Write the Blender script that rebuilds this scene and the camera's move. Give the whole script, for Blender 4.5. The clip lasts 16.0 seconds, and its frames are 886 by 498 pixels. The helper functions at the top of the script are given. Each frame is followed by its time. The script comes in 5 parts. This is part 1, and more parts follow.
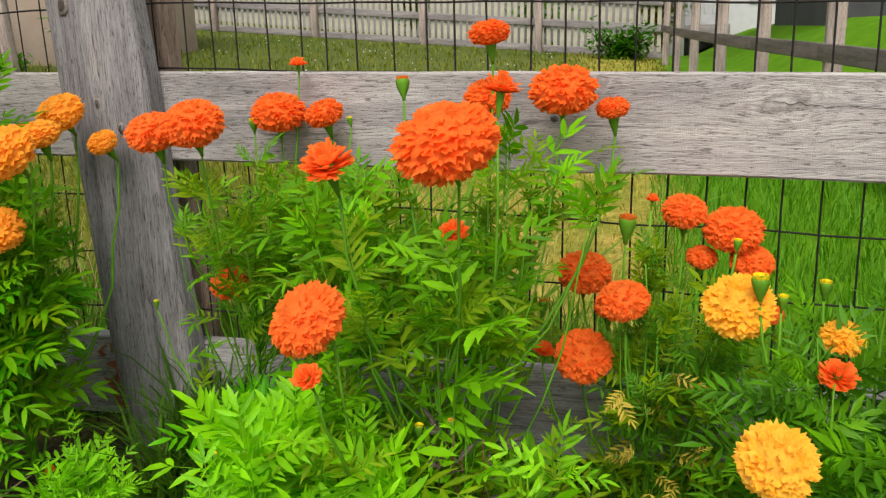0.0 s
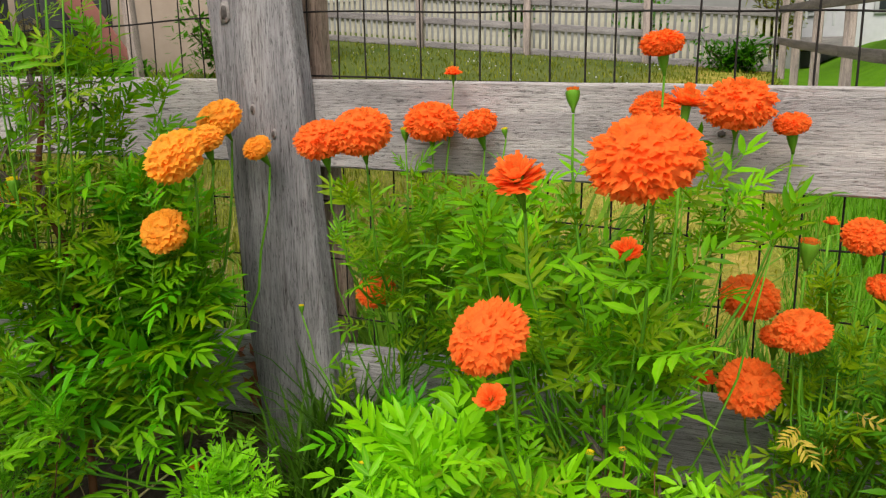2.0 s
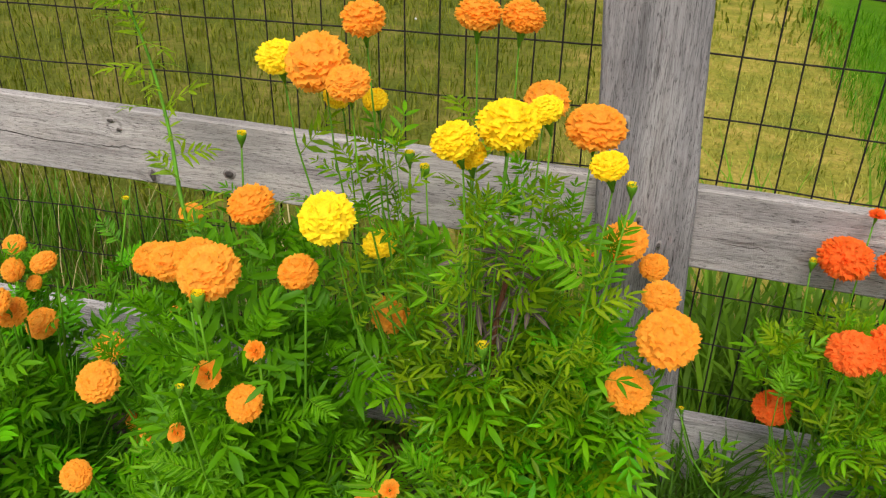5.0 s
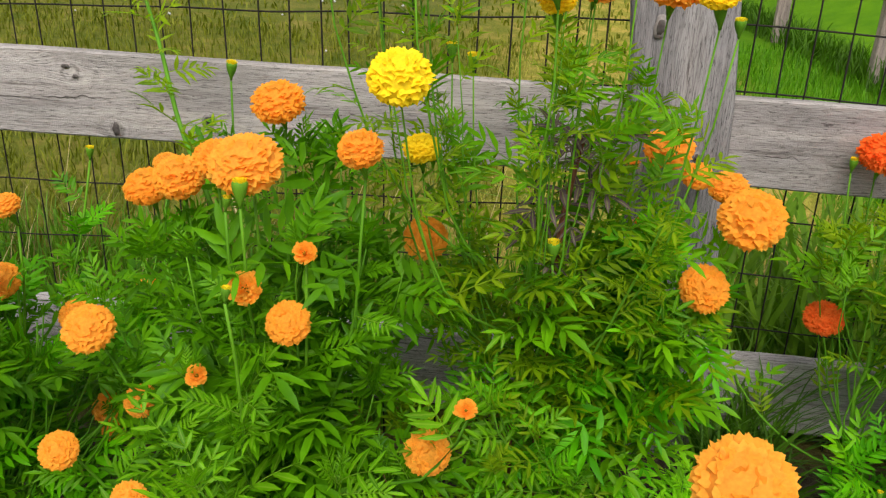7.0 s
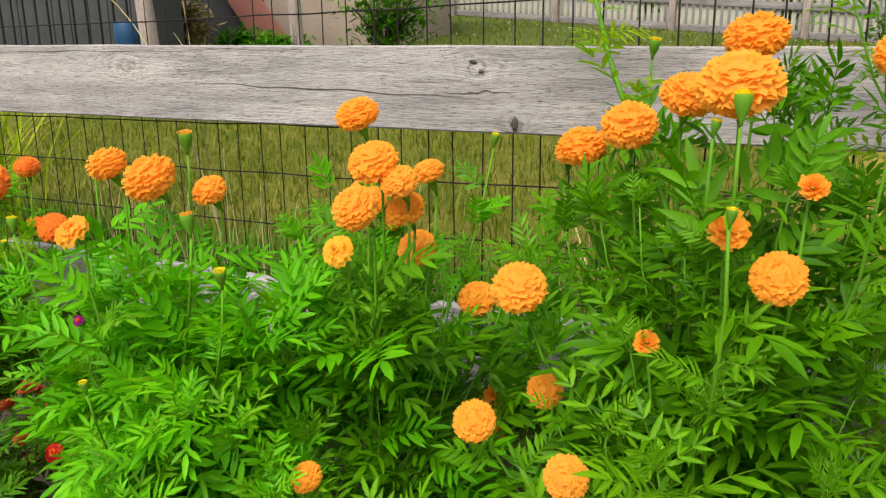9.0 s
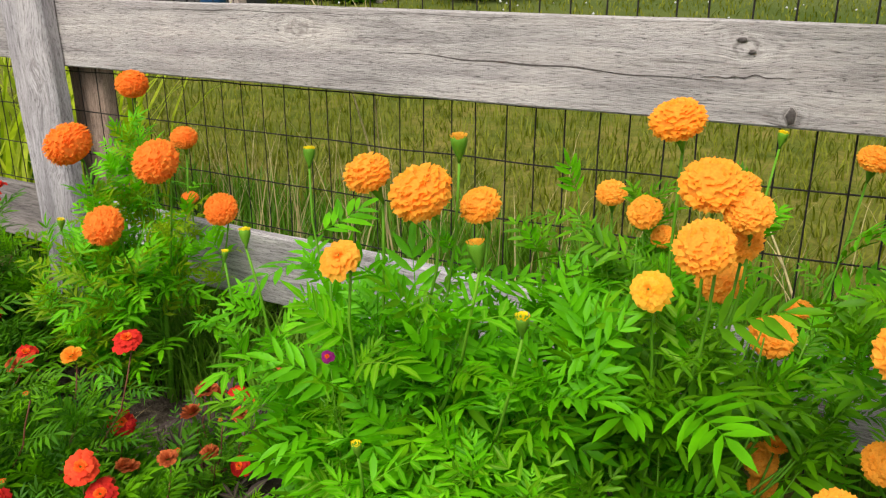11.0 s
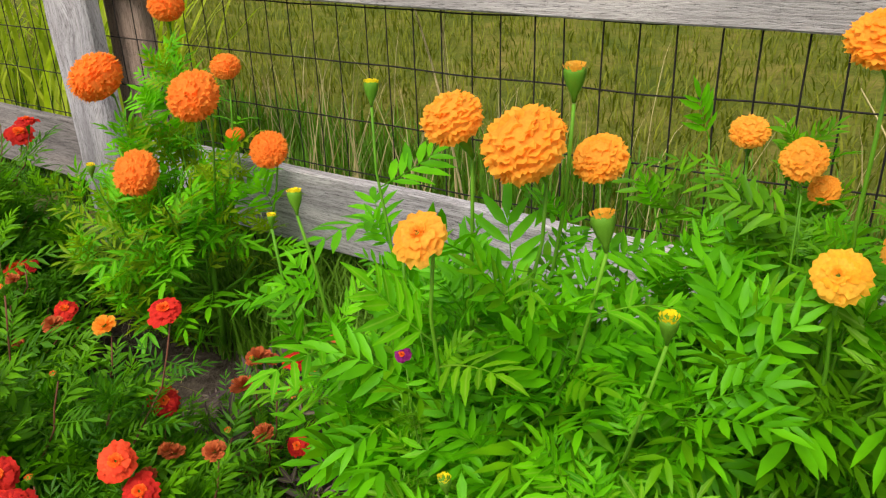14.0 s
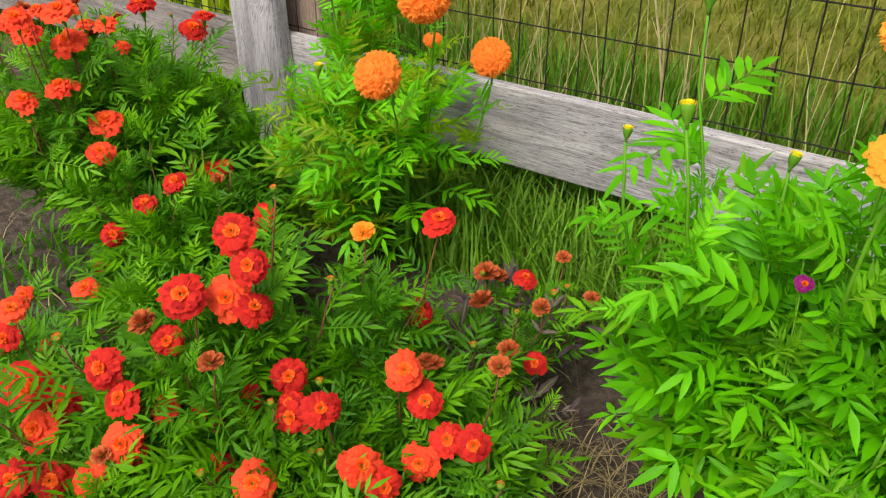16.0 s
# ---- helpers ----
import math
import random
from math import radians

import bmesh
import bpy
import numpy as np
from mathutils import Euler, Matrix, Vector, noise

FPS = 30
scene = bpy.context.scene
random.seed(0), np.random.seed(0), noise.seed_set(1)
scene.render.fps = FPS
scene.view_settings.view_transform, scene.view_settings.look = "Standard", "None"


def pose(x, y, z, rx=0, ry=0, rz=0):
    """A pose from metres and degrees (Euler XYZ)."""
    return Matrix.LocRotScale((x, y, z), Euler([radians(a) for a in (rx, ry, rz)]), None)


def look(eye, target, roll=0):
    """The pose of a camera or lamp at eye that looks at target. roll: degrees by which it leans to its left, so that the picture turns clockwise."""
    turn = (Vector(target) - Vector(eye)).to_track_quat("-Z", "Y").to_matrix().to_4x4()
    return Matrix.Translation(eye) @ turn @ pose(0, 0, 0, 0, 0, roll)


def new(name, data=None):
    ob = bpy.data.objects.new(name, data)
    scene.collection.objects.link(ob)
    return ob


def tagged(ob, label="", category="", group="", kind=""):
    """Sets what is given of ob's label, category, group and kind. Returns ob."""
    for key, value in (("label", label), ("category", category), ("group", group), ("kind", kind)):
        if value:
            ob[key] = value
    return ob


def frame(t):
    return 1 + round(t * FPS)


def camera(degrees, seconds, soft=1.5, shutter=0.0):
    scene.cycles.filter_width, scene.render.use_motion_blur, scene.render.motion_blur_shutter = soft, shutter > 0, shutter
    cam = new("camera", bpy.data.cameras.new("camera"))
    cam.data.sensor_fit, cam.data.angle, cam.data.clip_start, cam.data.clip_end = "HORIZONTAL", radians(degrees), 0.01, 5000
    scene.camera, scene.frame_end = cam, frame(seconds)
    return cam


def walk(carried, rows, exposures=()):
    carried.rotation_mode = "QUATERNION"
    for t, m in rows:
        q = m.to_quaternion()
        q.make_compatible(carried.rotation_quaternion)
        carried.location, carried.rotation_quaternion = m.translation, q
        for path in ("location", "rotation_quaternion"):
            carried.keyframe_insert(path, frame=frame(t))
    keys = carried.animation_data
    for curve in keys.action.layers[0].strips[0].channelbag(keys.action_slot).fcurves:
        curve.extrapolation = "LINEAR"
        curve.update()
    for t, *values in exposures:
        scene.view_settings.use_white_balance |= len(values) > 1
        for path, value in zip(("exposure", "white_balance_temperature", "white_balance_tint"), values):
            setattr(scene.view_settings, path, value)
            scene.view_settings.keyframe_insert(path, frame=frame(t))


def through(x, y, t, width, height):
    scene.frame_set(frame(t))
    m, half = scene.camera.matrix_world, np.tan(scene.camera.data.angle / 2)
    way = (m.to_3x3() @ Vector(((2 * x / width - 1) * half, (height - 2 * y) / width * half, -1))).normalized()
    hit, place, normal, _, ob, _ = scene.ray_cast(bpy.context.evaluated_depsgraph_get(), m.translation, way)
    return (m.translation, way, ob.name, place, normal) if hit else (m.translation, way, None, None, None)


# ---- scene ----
cam = camera(59.4, 16.0, 1.25)
PATH = [
    (0, (0.781, -1.125, 0.698), (0.275, 0.753, 0.233), -1.6),
    (0.5, (0.764, -1.121, 0.697), (0.219, 0.746, 0.23), -1.4),
    (1, (0.748, -1.105, 0.689), (0.153, 0.745, 0.218), -1.1),
    (1.5, (0.728, -1.112, 0.694), (0.062, 0.72, 0.247), -1.0),
    (2, (0.692, -1.125, 0.7), (-0.038, 0.685, 0.264), -0.9),
    (2.5, (0.608, -1.101, 0.776), (-0.168, 0.668, 0.259), 1.3),
    (3, (0.471, -1.185, 0.986), (-0.293, 0.499, 0.225), 2.8),
    (3.5, (0.358, -1.261, 1.128), (-0.379, 0.346, 0.193), 2.6),
    (4, (0.17, -1.304, 1.14), (-0.467, 0.331, 0.182), 1.7),
    (4.5, (0.042, -1.267, 1.168), (-0.517, 0.409, 0.231), 1.2),
    (4.7, (-0.003, -1.235, 1.174), (-0.537, 0.457, 0.25), 1.2),
    (6.8, (-0.266, -1.275, 0.981), (-0.442, 0.556, 0.198), 1.9),
    (7, (-0.281, -1.269, 0.917), (-0.499, 0.574, 0.173), 1.8),
    (7.5, (-0.308, -1.285, 0.724), (-0.738, 0.562, 0.089), 0.2),
    (8, (-0.343, -1.31, 0.687), (-1.028, 0.483, 0.125), -0.7),
    (8.5, (-0.39, -1.285, 0.702), (-1.218, 0.463, 0.196), -0.4),
    (9, (-0.51, -1.261, 0.706), (-1.401, 0.462, 0.218), -0.8),
    (9.5, (-0.665, -1.233, 0.73), (-1.583, 0.464, 0.203), -0.4),
    (10, (-0.764, -1.233, 0.75), (-1.731, 0.424, 0.187), 0.4),
    (10.2, (-0.792, -1.231, 0.747), (-1.781, 0.413, 0.182), 0.7),
    (12.3, (-0.914, -1.166, 0.774), (-1.897, 0.412, 0.035), -1.2),
    (12.5, (-0.925, -1.134, 0.771), (-1.889, 0.457, 0.038), -1.4),
    (13, (-0.931, -1.041, 0.774), (-1.886, 0.551, 0.029), -1.8),
    (13.5, (-0.947, -1.009, 0.754), (-1.918, 0.57, 0.002), -1.2),
    (14, (-1.004, -1.076, 0.732), (-2.072, 0.408, -0.08), -1.9),
    (14.5, (-1.093, -1.201, 0.715), (-2.165, 0.258, -0.135), -2.3),
    (15, (-1.143, -1.313, 0.713), (-2.18, 0.158, -0.159), -0.7),
    (15.5, (-1.17, -1.286, 0.724), (-2.238, 0.154, -0.163), -0.8),
    (16, (-1.27, -1.234, 0.718), (-2.352, 0.121, -0.278), -0.0),
]
walk(cam, [(t, look(eye, target, roll)) for t, eye, target, roll in PATH],
     [(0, 0.81), (2.5, 0.82), (4.0, 0.72), (7.0, 0.76), (7.6, 0.98), (9.0, 0.96), (11.5, 0.92), (13.5, 0.82), (14.5, 0.99), (16, 1.05)])
# ---- light ----
world = bpy.data.worlds.new("overcast_sky")
scene.world = world
world.use_nodes = True
wn = world.node_tree
sky = wn.nodes.new("ShaderNodeTexSky")
sky.sky_type, sky.sun_disc = "NISHITA", False
sky.sun_elevation, sky.sun_rotation = radians(53), radians(175)
soft_sky = wn.nodes.new("ShaderNodeHueSaturation")
soft_sky.inputs["Saturation"].default_value = 0.08
wn.links.new(sky.outputs["Color"], soft_sky.inputs["Color"])
wn.links.new(soft_sky.outputs["Color"], wn.nodes["Background"].inputs["Color"])
wn.nodes["Background"].inputs["Strength"].default_value = 0.118
sun = new("sun", bpy.data.lights.new("sun", "SUN"))
sun.data.energy, sun.data.angle, sun.data.color = 2.25, radians(35), (1.0, 0.95, 0.86)
sun.matrix_world = look((0.5, -5.5, 7.5), (0, 0, 0))

# ---- materials ----
def node_mat(name):
    m = bpy.data.materials.new(name)
    m.use_nodes = True
    t = m.node_tree
    return m, t, t.nodes["Principled BSDF"]


def add(t, kind, **values):
    n = t.nodes.new(kind)
    for k, v in values.items():
        n.inputs[k].default_value = v
    return n


def ramp(t, fac, stops):
    r = t.nodes.new("ShaderNodeValToRGB")
    e = r.color_ramp.elements
    while len(e) < len(stops):
        e.new(0.5)
    for el, (p, c) in zip(e, stops):
        el.position, el.color = p, (*c, 1)
    t.links.new(fac, r.inputs["Fac"])
    return r.outputs["Color"]


def mix(t, fac, a, b, mode="MIX"):
    n = t.nodes.new("ShaderNodeMix")
    n.data_type, n.blend_type = "RGBA", mode
    for sock, v in ((n.inputs[0], fac), (n.inputs[6], a), (n.inputs[7], b)):
        if isinstance(v, (int, float)):
            sock.default_value = v
        elif isinstance(v, tuple):
            sock.default_value = (*v, 1)
        else:
            t.links.new(v, sock)
    return n.outputs[2]


def bump(t, bsdf, height, strength, distance=0.002):
    b = add(t, "ShaderNodeBump", Strength=strength, Distance=distance)
    t.links.new(height, b.inputs["Height"])
    t.links.new(b.outputs["Normal"], bsdf.inputs["Normal"])


def math_node(t, op, a, b=0.0, c=0.0):
    n = t.nodes.new("ShaderNodeMath")
    n.operation = op
    for sock, v in zip(n.inputs, (a, b, c)):
        if isinstance(v, (int, float)):
            sock.default_value = v
        else:
            t.links.new(v, sock)
    return n.outputs[0]


def wood_mat(name, light, dark, along="x", rough=0.85, streak=0.55, knots=()):
    """Weathered timber: long fine grain, wider stains, dark dashes along the grain.
    knots: (x, z, half length, half height) of places round which the grain swells."""
    m, t, b = node_mat(name)
    co = t.nodes.new("ShaderNodeTexCoord").outputs["Object"]
    whorl = None
    if knots:
        sep = t.nodes.new("ShaderNodeSeparateXYZ")
        t.links.new(co, sep.inputs[0])
        px, py, pz = sep.outputs
        for kx, kz, hx, hz in knots:
            dx, dz = math_node(t, "SUBTRACT", sep.outputs[0], kx), math_node(t, "SUBTRACT", sep.outputs[2], kz)
            ux, uz = math_node(t, "DIVIDE", dx, hx), math_node(t, "DIVIDE", dz, hz)
            r2 = math_node(t, "MULTIPLY_ADD", ux, ux, math_node(t, "MULTIPLY", uz, uz))
            g = math_node(t, "EXPONENT", math_node(t, "MULTIPLY", r2, -0.7))
            pz = math_node(t, "MULTIPLY_ADD", math_node(t, "MULTIPLY", dz, g), -0.72, pz)
            px = math_node(t, "MULTIPLY_ADD", math_node(t, "MULTIPLY", uz, g), 0.05, px)
            wob = add(t, "ShaderNodeTexNoise", Scale=38.0, Detail=4.0)
            t.links.new(co, wob.inputs["Vector"])
            ring = math_node(t, "SINE", math_node(t, "MULTIPLY_ADD", math_node(t, "SQRT", r2), 7.0, math_node(t, "MULTIPLY", wob.outputs["Fac"], 16.0)))
            ring = math_node(t, "MULTIPLY", math_node(t, "MULTIPLY", ring, g), 0.75)
            whorl = ring if whorl is None else math_node(t, "ADD", whorl, ring)
        comb = t.nodes.new("ShaderNodeCombineXYZ")
        for sock, v in zip(comb.inputs, (px, py, pz)):
            t.links.new(v, sock)
        co = comb.outputs[0]

    def noise_at(scale, detail, roughness, distortion=0.0):
        mp = add(t, "ShaderNodeMapping", Scale=scale if along == "x" else (scale[1], scale[1], scale[0]))
        t.links.new(co, mp.inputs["Vector"])
        n = add(t, "ShaderNodeTexNoise", Scale=1.0, Detail=detail, Roughness=roughness, Distortion=distortion)
        t.links.new(mp.outputs["Vector"], n.inputs["Vector"])
        return n.outputs["Fac"]

    n1 = noise_at((22, 700, 700), 6.0, 0.7, 0.4)
    n2 = noise_at((4, 60, 60), 4.0, 0.6, 1.5)
    n3 = noise_at((2.5, 11, 11), 3.0, 0.5)
    n4 = noise_at((55, 420, 420), 5.0, 0.75)
    n5 = noise_at((9, 150, 150), 3.0, 0.6, 0.8)
    n6 = noise_at((1.3, 26, 26), 2.0, 0.5, 0.6)
    mid = tuple(p * 0.6 + q * 0.4 for p, q in zip(light, dark))
    c1 = ramp(t, n1, [(0.34, dark), (0.43, mid), (0.52, light), (0.72, tuple(v * 1.15 for v in light))])
    c2 = ramp(t, n2, [(0.3, (0.45, 0.43, 0.42)), (0.55, (1, 1, 1))])
    c3 = ramp(t, n3, [(0.32, (0.72, 0.71, 0.72)), (0.5, (0.97, 0.95, 0.96)), (0.68, (1.13, 1.1, 1.09))])
    col = mix(t, streak, c1, mix(t, 1.0, c1, c2, "MULTIPLY"))
    col = mix(t, 1.0, col, ramp(t, n4, [(0.36, (0.3, 0.29, 0.29)), (0.45, (1, 1, 1))]), "MULTIPLY")
    col = mix(t, 1.0, col, ramp(t, n5, [(0.29, (0.5, 0.48, 0.47)), (0.4, (1, 1, 1)), (0.66, (1, 1, 1)), (0.76, (1.16, 1.14, 1.13))]), "MULTIPLY")
    col = mix(t, 1.0, col, ramp(t, n6, [(0.36, (0.84, 0.83, 0.84)), (0.5, (1, 1, 1)), (0.66, (1.09, 1.08, 1.07))]), "MULTIPLY")
    if whorl:
        col = mix(t, 1.0, col, ramp(t, math_node(t, "MULTIPLY_ADD", whorl, 0.5, 0.5), [(0.1, (0.62, 0.6, 0.59)), (0.5, (1, 1, 1)), (0.9, (1.12, 1.12, 1.12))]), "MULTIPLY")
    t.links.new(mix(t, 1.0, col, c3, "MULTIPLY"), b.inputs["Base Color"])
    b.inputs["Roughness"].default_value = rough
    b.inputs["Specular IOR Level"].default_value = 0.25
    bump(t, b, n4, 0.8, 0.003)
    return m


def leaf_mat(name, base, tip, through=0.42, rough=0.5):
    """Green leaf with some light through the blade and a varied tone."""
    m, t, b = node_mat(name)
    info = t.nodes.new("ShaderNodeObjectInfo")
    geo = t.nodes.new("ShaderNodeNewGeometry")
    n = add(t, "ShaderNodeTexNoise", Scale=28.0, Detail=3.0)
    t.links.new(t.nodes.new("ShaderNodeTexCoord").outputs["Object"], n.inputs["Vector"])
    c = mix(t, info.outputs["Random"], base, tip)
    c = mix(t, 0.4, c, mix(t, geo.outputs["Random Per Island"], tuple(v * 0.55 for v in base), tuple(v * 1.25 for v in tip)))
    c = mix(t, 1.0, c, ramp(t, n.outputs["Fac"], [(0.3, (0.75, 0.78, 0.7)), (0.7, (1.15, 1.1, 1.0))]), "MULTIPLY")
    rib = t.nodes.new("ShaderNodeAttribute")
    rib.attribute_name = "rib"
    c = mix(t, ramp(t, rib.outputs["Fac"], [(0.72, (0, 0, 0)), (0.95, (0.5, 0.5, 0.5))]), c, mix(t, 0.5, c, (0.42, 0.55, 0.08)))
    t.links.new(c, b.inputs["Base Color"])
    b.inputs["Roughness"].default_value = rough
    b.inputs["Specular IOR Level"].default_value = 0.14
    tr = t.nodes.new("ShaderNodeBsdfTranslucent")
    t.links.new(mix(t, 1.0, c, (1.05, 1.3, 0.45), "MULTIPLY"), tr.inputs["Color"])
    s = add(t, "ShaderNodeMixShader", Fac=through)
    t.links.new(b.outputs[0], s.inputs[1])
    t.links.new(tr.outputs[0], s.inputs[2])
    t.links.new(s.outputs[0], t.nodes["Material Output"].inputs["Surface"])
    bump(t, b, n.outputs["Fac"], 0.25, 0.001)
    return m


def petal_mat(name, base, pale, through=0.42):
    m, t, b = node_mat(name)
    info = t.nodes.new("ShaderNodeObjectInfo")
    geo = t.nodes.new("ShaderNodeNewGeometry")
    n = add(t, "ShaderNodeTexNoise", Scale=9.0, Detail=3.0)
    t.links.new(t.nodes.new("ShaderNodeTexCoord").outputs["Object"], n.inputs["Vector"])
    c = mix(t, geo.outputs["Random Per Island"], base, pale)
    c = mix(t, 0.35, c, mix(t, info.outputs["Random"], base, pale))
    c = mix(t, 1.0, c, ramp(t, n.outputs["Fac"], [(0.3, (0.85, 0.8, 0.8)), (0.65, (1.05, 1.05, 1.05))]), "MULTIPLY")
    t.links.new(c, b.inputs["Base Color"])
    b.inputs["Roughness"].default_value = 0.75
    b.inputs["Specular IOR Level"].default_value = 0.15
    tr = t.nodes.new("ShaderNodeBsdfTranslucent")
    t.links.new(c, tr.inputs["Color"])
    s = add(t, "ShaderNodeMixShader", Fac=through)
    t.links.new(b.outputs[0], s.inputs[1])
    t.links.new(tr.outputs[0], s.inputs[2])
    t.links.new(s.outputs[0], t.nodes["Material Output"].inputs["Surface"])
    return m


def plain_mat(name, a, b2, scale=20.0, rough=0.8, metal=0.0, bumpy=0.3):
    m, t, b = node_mat(name)
    n = add(t, "ShaderNodeTexNoise", Scale=scale, Detail=5.0, Roughness=0.65)
    t.links.new(t.nodes.new("ShaderNodeTexCoord").outputs["Object"], n.inputs["Vector"])
    t.links.new(ramp(t, n.outputs["Fac"], [(0.3, a), (0.7, b2)]), b.inputs["Base Color"])
    b.inputs["Roughness"].default_value, b.inputs["Metallic"].default_value = rough, metal
    b.inputs["Specular IOR Level"].default_value = 0.3
    bump(t, b, n.outputs["Fac"], bumpy, 0.01)
    return m


BOARD = wood_mat("weathered_board", (0.43, 0.403, 0.388), (0.21, 0.195, 0.186), "x", 0.85, 0.38,
                 ((0.949, 0.634, 0.05, 0.026), (0.70, 0.665, 0.03, 0.016), (-1.09, 0.684, 0.035, 0.022), (-1.02, 0.587, 0.025, 0.016), (-1.95, 0.69, 0.05, 0.024)))
BOARD_LOW = wood_mat("weathered_low_board", (0.47, 0.45, 0.45), (0.13, 0.12, 0.12), "x", 0.85, 0.75, ((-1.75, 0.17, 0.06, 0.028),))
# Brown-grey board for the far low rail, its shade put into the colour.
BOARD_DARK = wood_mat("shaded_low_board", (0.26, 0.235, 0.22), (0.09, 0.08, 0.075), "x", 0.85, 0.8)
BOARD_Z = wood_mat("weathered_post", (0.28, 0.27, 0.275), (0.08, 0.076, 0.08), "z")
BOARD_FIGURED = wood_mat("figured_post", (0.44, 0.42, 0.43), (0.16, 0.15, 0.155), "z", 0.85, 0.6, ((-2.79, 0.56, 0.03, 0.07), (-2.75, 0.36, 0.022, 0.05)))
STAKE = wood_mat("split_stake", (0.30, 0.22, 0.17), (0.09, 0.06, 0.045), "z")
FAR_WOOD = wood_mat("far_fence_wood", (0.40, 0.33, 0.29), (0.2, 0.17, 0.15), "z")
FAR_RAIL = wood_mat("far_rail_wood", (0.28, 0.26, 0.25), (0.14, 0.13, 0.13))
SIDE_RAIL = wood_mat("side_rail_wood", (0.19, 0.165, 0.15), (0.09, 0.08, 0.075))
KNOT = plain_mat("knot", (0.04, 0.032, 0.03), (0.1, 0.085, 0.08), 120)
KNOT_RIM = plain_mat("knot_rim", (0.16, 0.14, 0.13), (0.27, 0.24, 0.23), 200)
WIRE = plain_mat("wire", (0.006, 0.005, 0.005), (0.022, 0.016, 0.013), 60, 0.7, 0.2, 0.1)
PICKET = plain_mat("picket_paint", (0.31, 0.285, 0.22), (0.44, 0.405, 0.32), 6, 0.8)
LEAF = leaf_mat("marigold_leaf", (0.06, 0.215, 0.002), (0.155, 0.39, 0.003), 0.4, 0.45)
LEAF_BRIGHT = leaf_mat("young_leaf", (0.06, 0.31, 0.002), (0.17, 0.53, 0.004), 0.42, 0.45)
LEAF_YOUNG = leaf_mat("fresh_leaf", (0.12, 0.4, 0.003), (0.28, 0.64, 0.006), 0.45, 0.42)
LEAF_LIGHT = leaf_mat("light_leaf", (0.13, 0.26, 0.003), (0.28, 0.41, 0.006), 0.54, 0.42)
LEAF_DARK = leaf_mat("dark_leaf", (0.035, 0.15, 0.005), (0.1, 0.29, 0.008), 0.42, 0.42)
LEAF_PURPLE = leaf_mat("purple_leaf", (0.055, 0.034, 0.042), (0.12, 0.085, 0.09), 0.2)
LEAF_DRY = leaf_mat("withered_leaf", (0.3, 0.21, 0.03), (0.55, 0.4, 0.06), 0.4)
STEM = leaf_mat("stem", (0.07, 0.22, 0.012), (0.13, 0.32, 0.018), 0.1)
STEM_RED = leaf_mat("stem_reddish", (0.11, 0.04, 0.028), (0.17, 0.07, 0.04), 0.05)
BUD = leaf_mat("bud_green", (0.08, 0.22, 0.015), (0.13, 0.3, 0.02), 0.1)
ORANGE = petal_mat("petal_deep_orange", (1.0, 0.205, 0.024), (1.0, 0.3, 0.055), 0.6)
TANGERINE = petal_mat("petal_tangerine", (1.0, 0.33, 0.04), (1.0, 0.43, 0.07), 0.64)
AMBER = petal_mat("petal_amber", (1.0, 0.44, 0.035), (1.0, 0.56, 0.08), 0.58)
CENTRE = petal_mat("petal_centre", (0.85, 0.09, 0.012), (1.0, 0.24, 0.03), 0.4)
GOLD = petal_mat("petal_gold", (1.0, 0.5, 0.025), (1.0, 0.64, 0.08), 0.52)
YELLOW = petal_mat("petal_yellow", (0.99, 0.68, 0.008), (1.0, 0.84, 0.03))
RED = petal_mat("petal_red", (0.3, 0.005, 0.006), (0.68, 0.03, 0.015), 0.24)
SCARLET = petal_mat("petal_scarlet", (0.66, 0.03, 0.011), (0.9, 0.1, 0.03), 0.28)
RUST = petal_mat("petal_rust", (0.3, 0.05, 0.015), (0.62, 0.16, 0.045), 0.15)
GRASS = leaf_mat("grass_blade", (0.06, 0.19, 0.012), (0.15, 0.3, 0.02), 0.3)
GRASS_DRY = leaf_mat("olive_grass", (0.075, 0.13, 0.006), (0.23, 0.225, 0.025), 0.3)
GRASS_PALE = leaf_mat("pale_grass", (0.22, 0.25, 0.03), (0.45, 0.40, 0.10), 0.35)
GRASS_LUSH = leaf_mat("lush_grass", (0.045, 0.17, 0.004), (0.11, 0.29, 0.007), 0.3)
GRASS_DARK = leaf_mat("dark_grass", (0.03, 0.095, 0.006), (0.09, 0.2, 0.012), 0.3)
REED = leaf_mat("reed_blade", (0.22, 0.36, 0.008), (0.6, 0.62, 0.05), 0.5)
BROAD = leaf_mat("broad_blade", (0.05, 0.15, 0.006), (0.17, 0.32, 0.02), 0.35)
MAGENTA = petal_mat("petal_magenta", (0.16, 0.006, 0.1), (0.34, 0.02, 0.2), 0.3)
DEAD = plain_mat("dead_leaf", (0.12, 0.035, 0.02), (0.3, 0.1, 0.055), 40, 0.9)
LITTER = leaf_mat("litter", (0.16, 0.115, 0.06), (0.36, 0.28, 0.15), 0.1)
STRAW = leaf_mat("straw", (0.36, 0.29, 0.14), (0.6, 0.5, 0.28), 0.2)


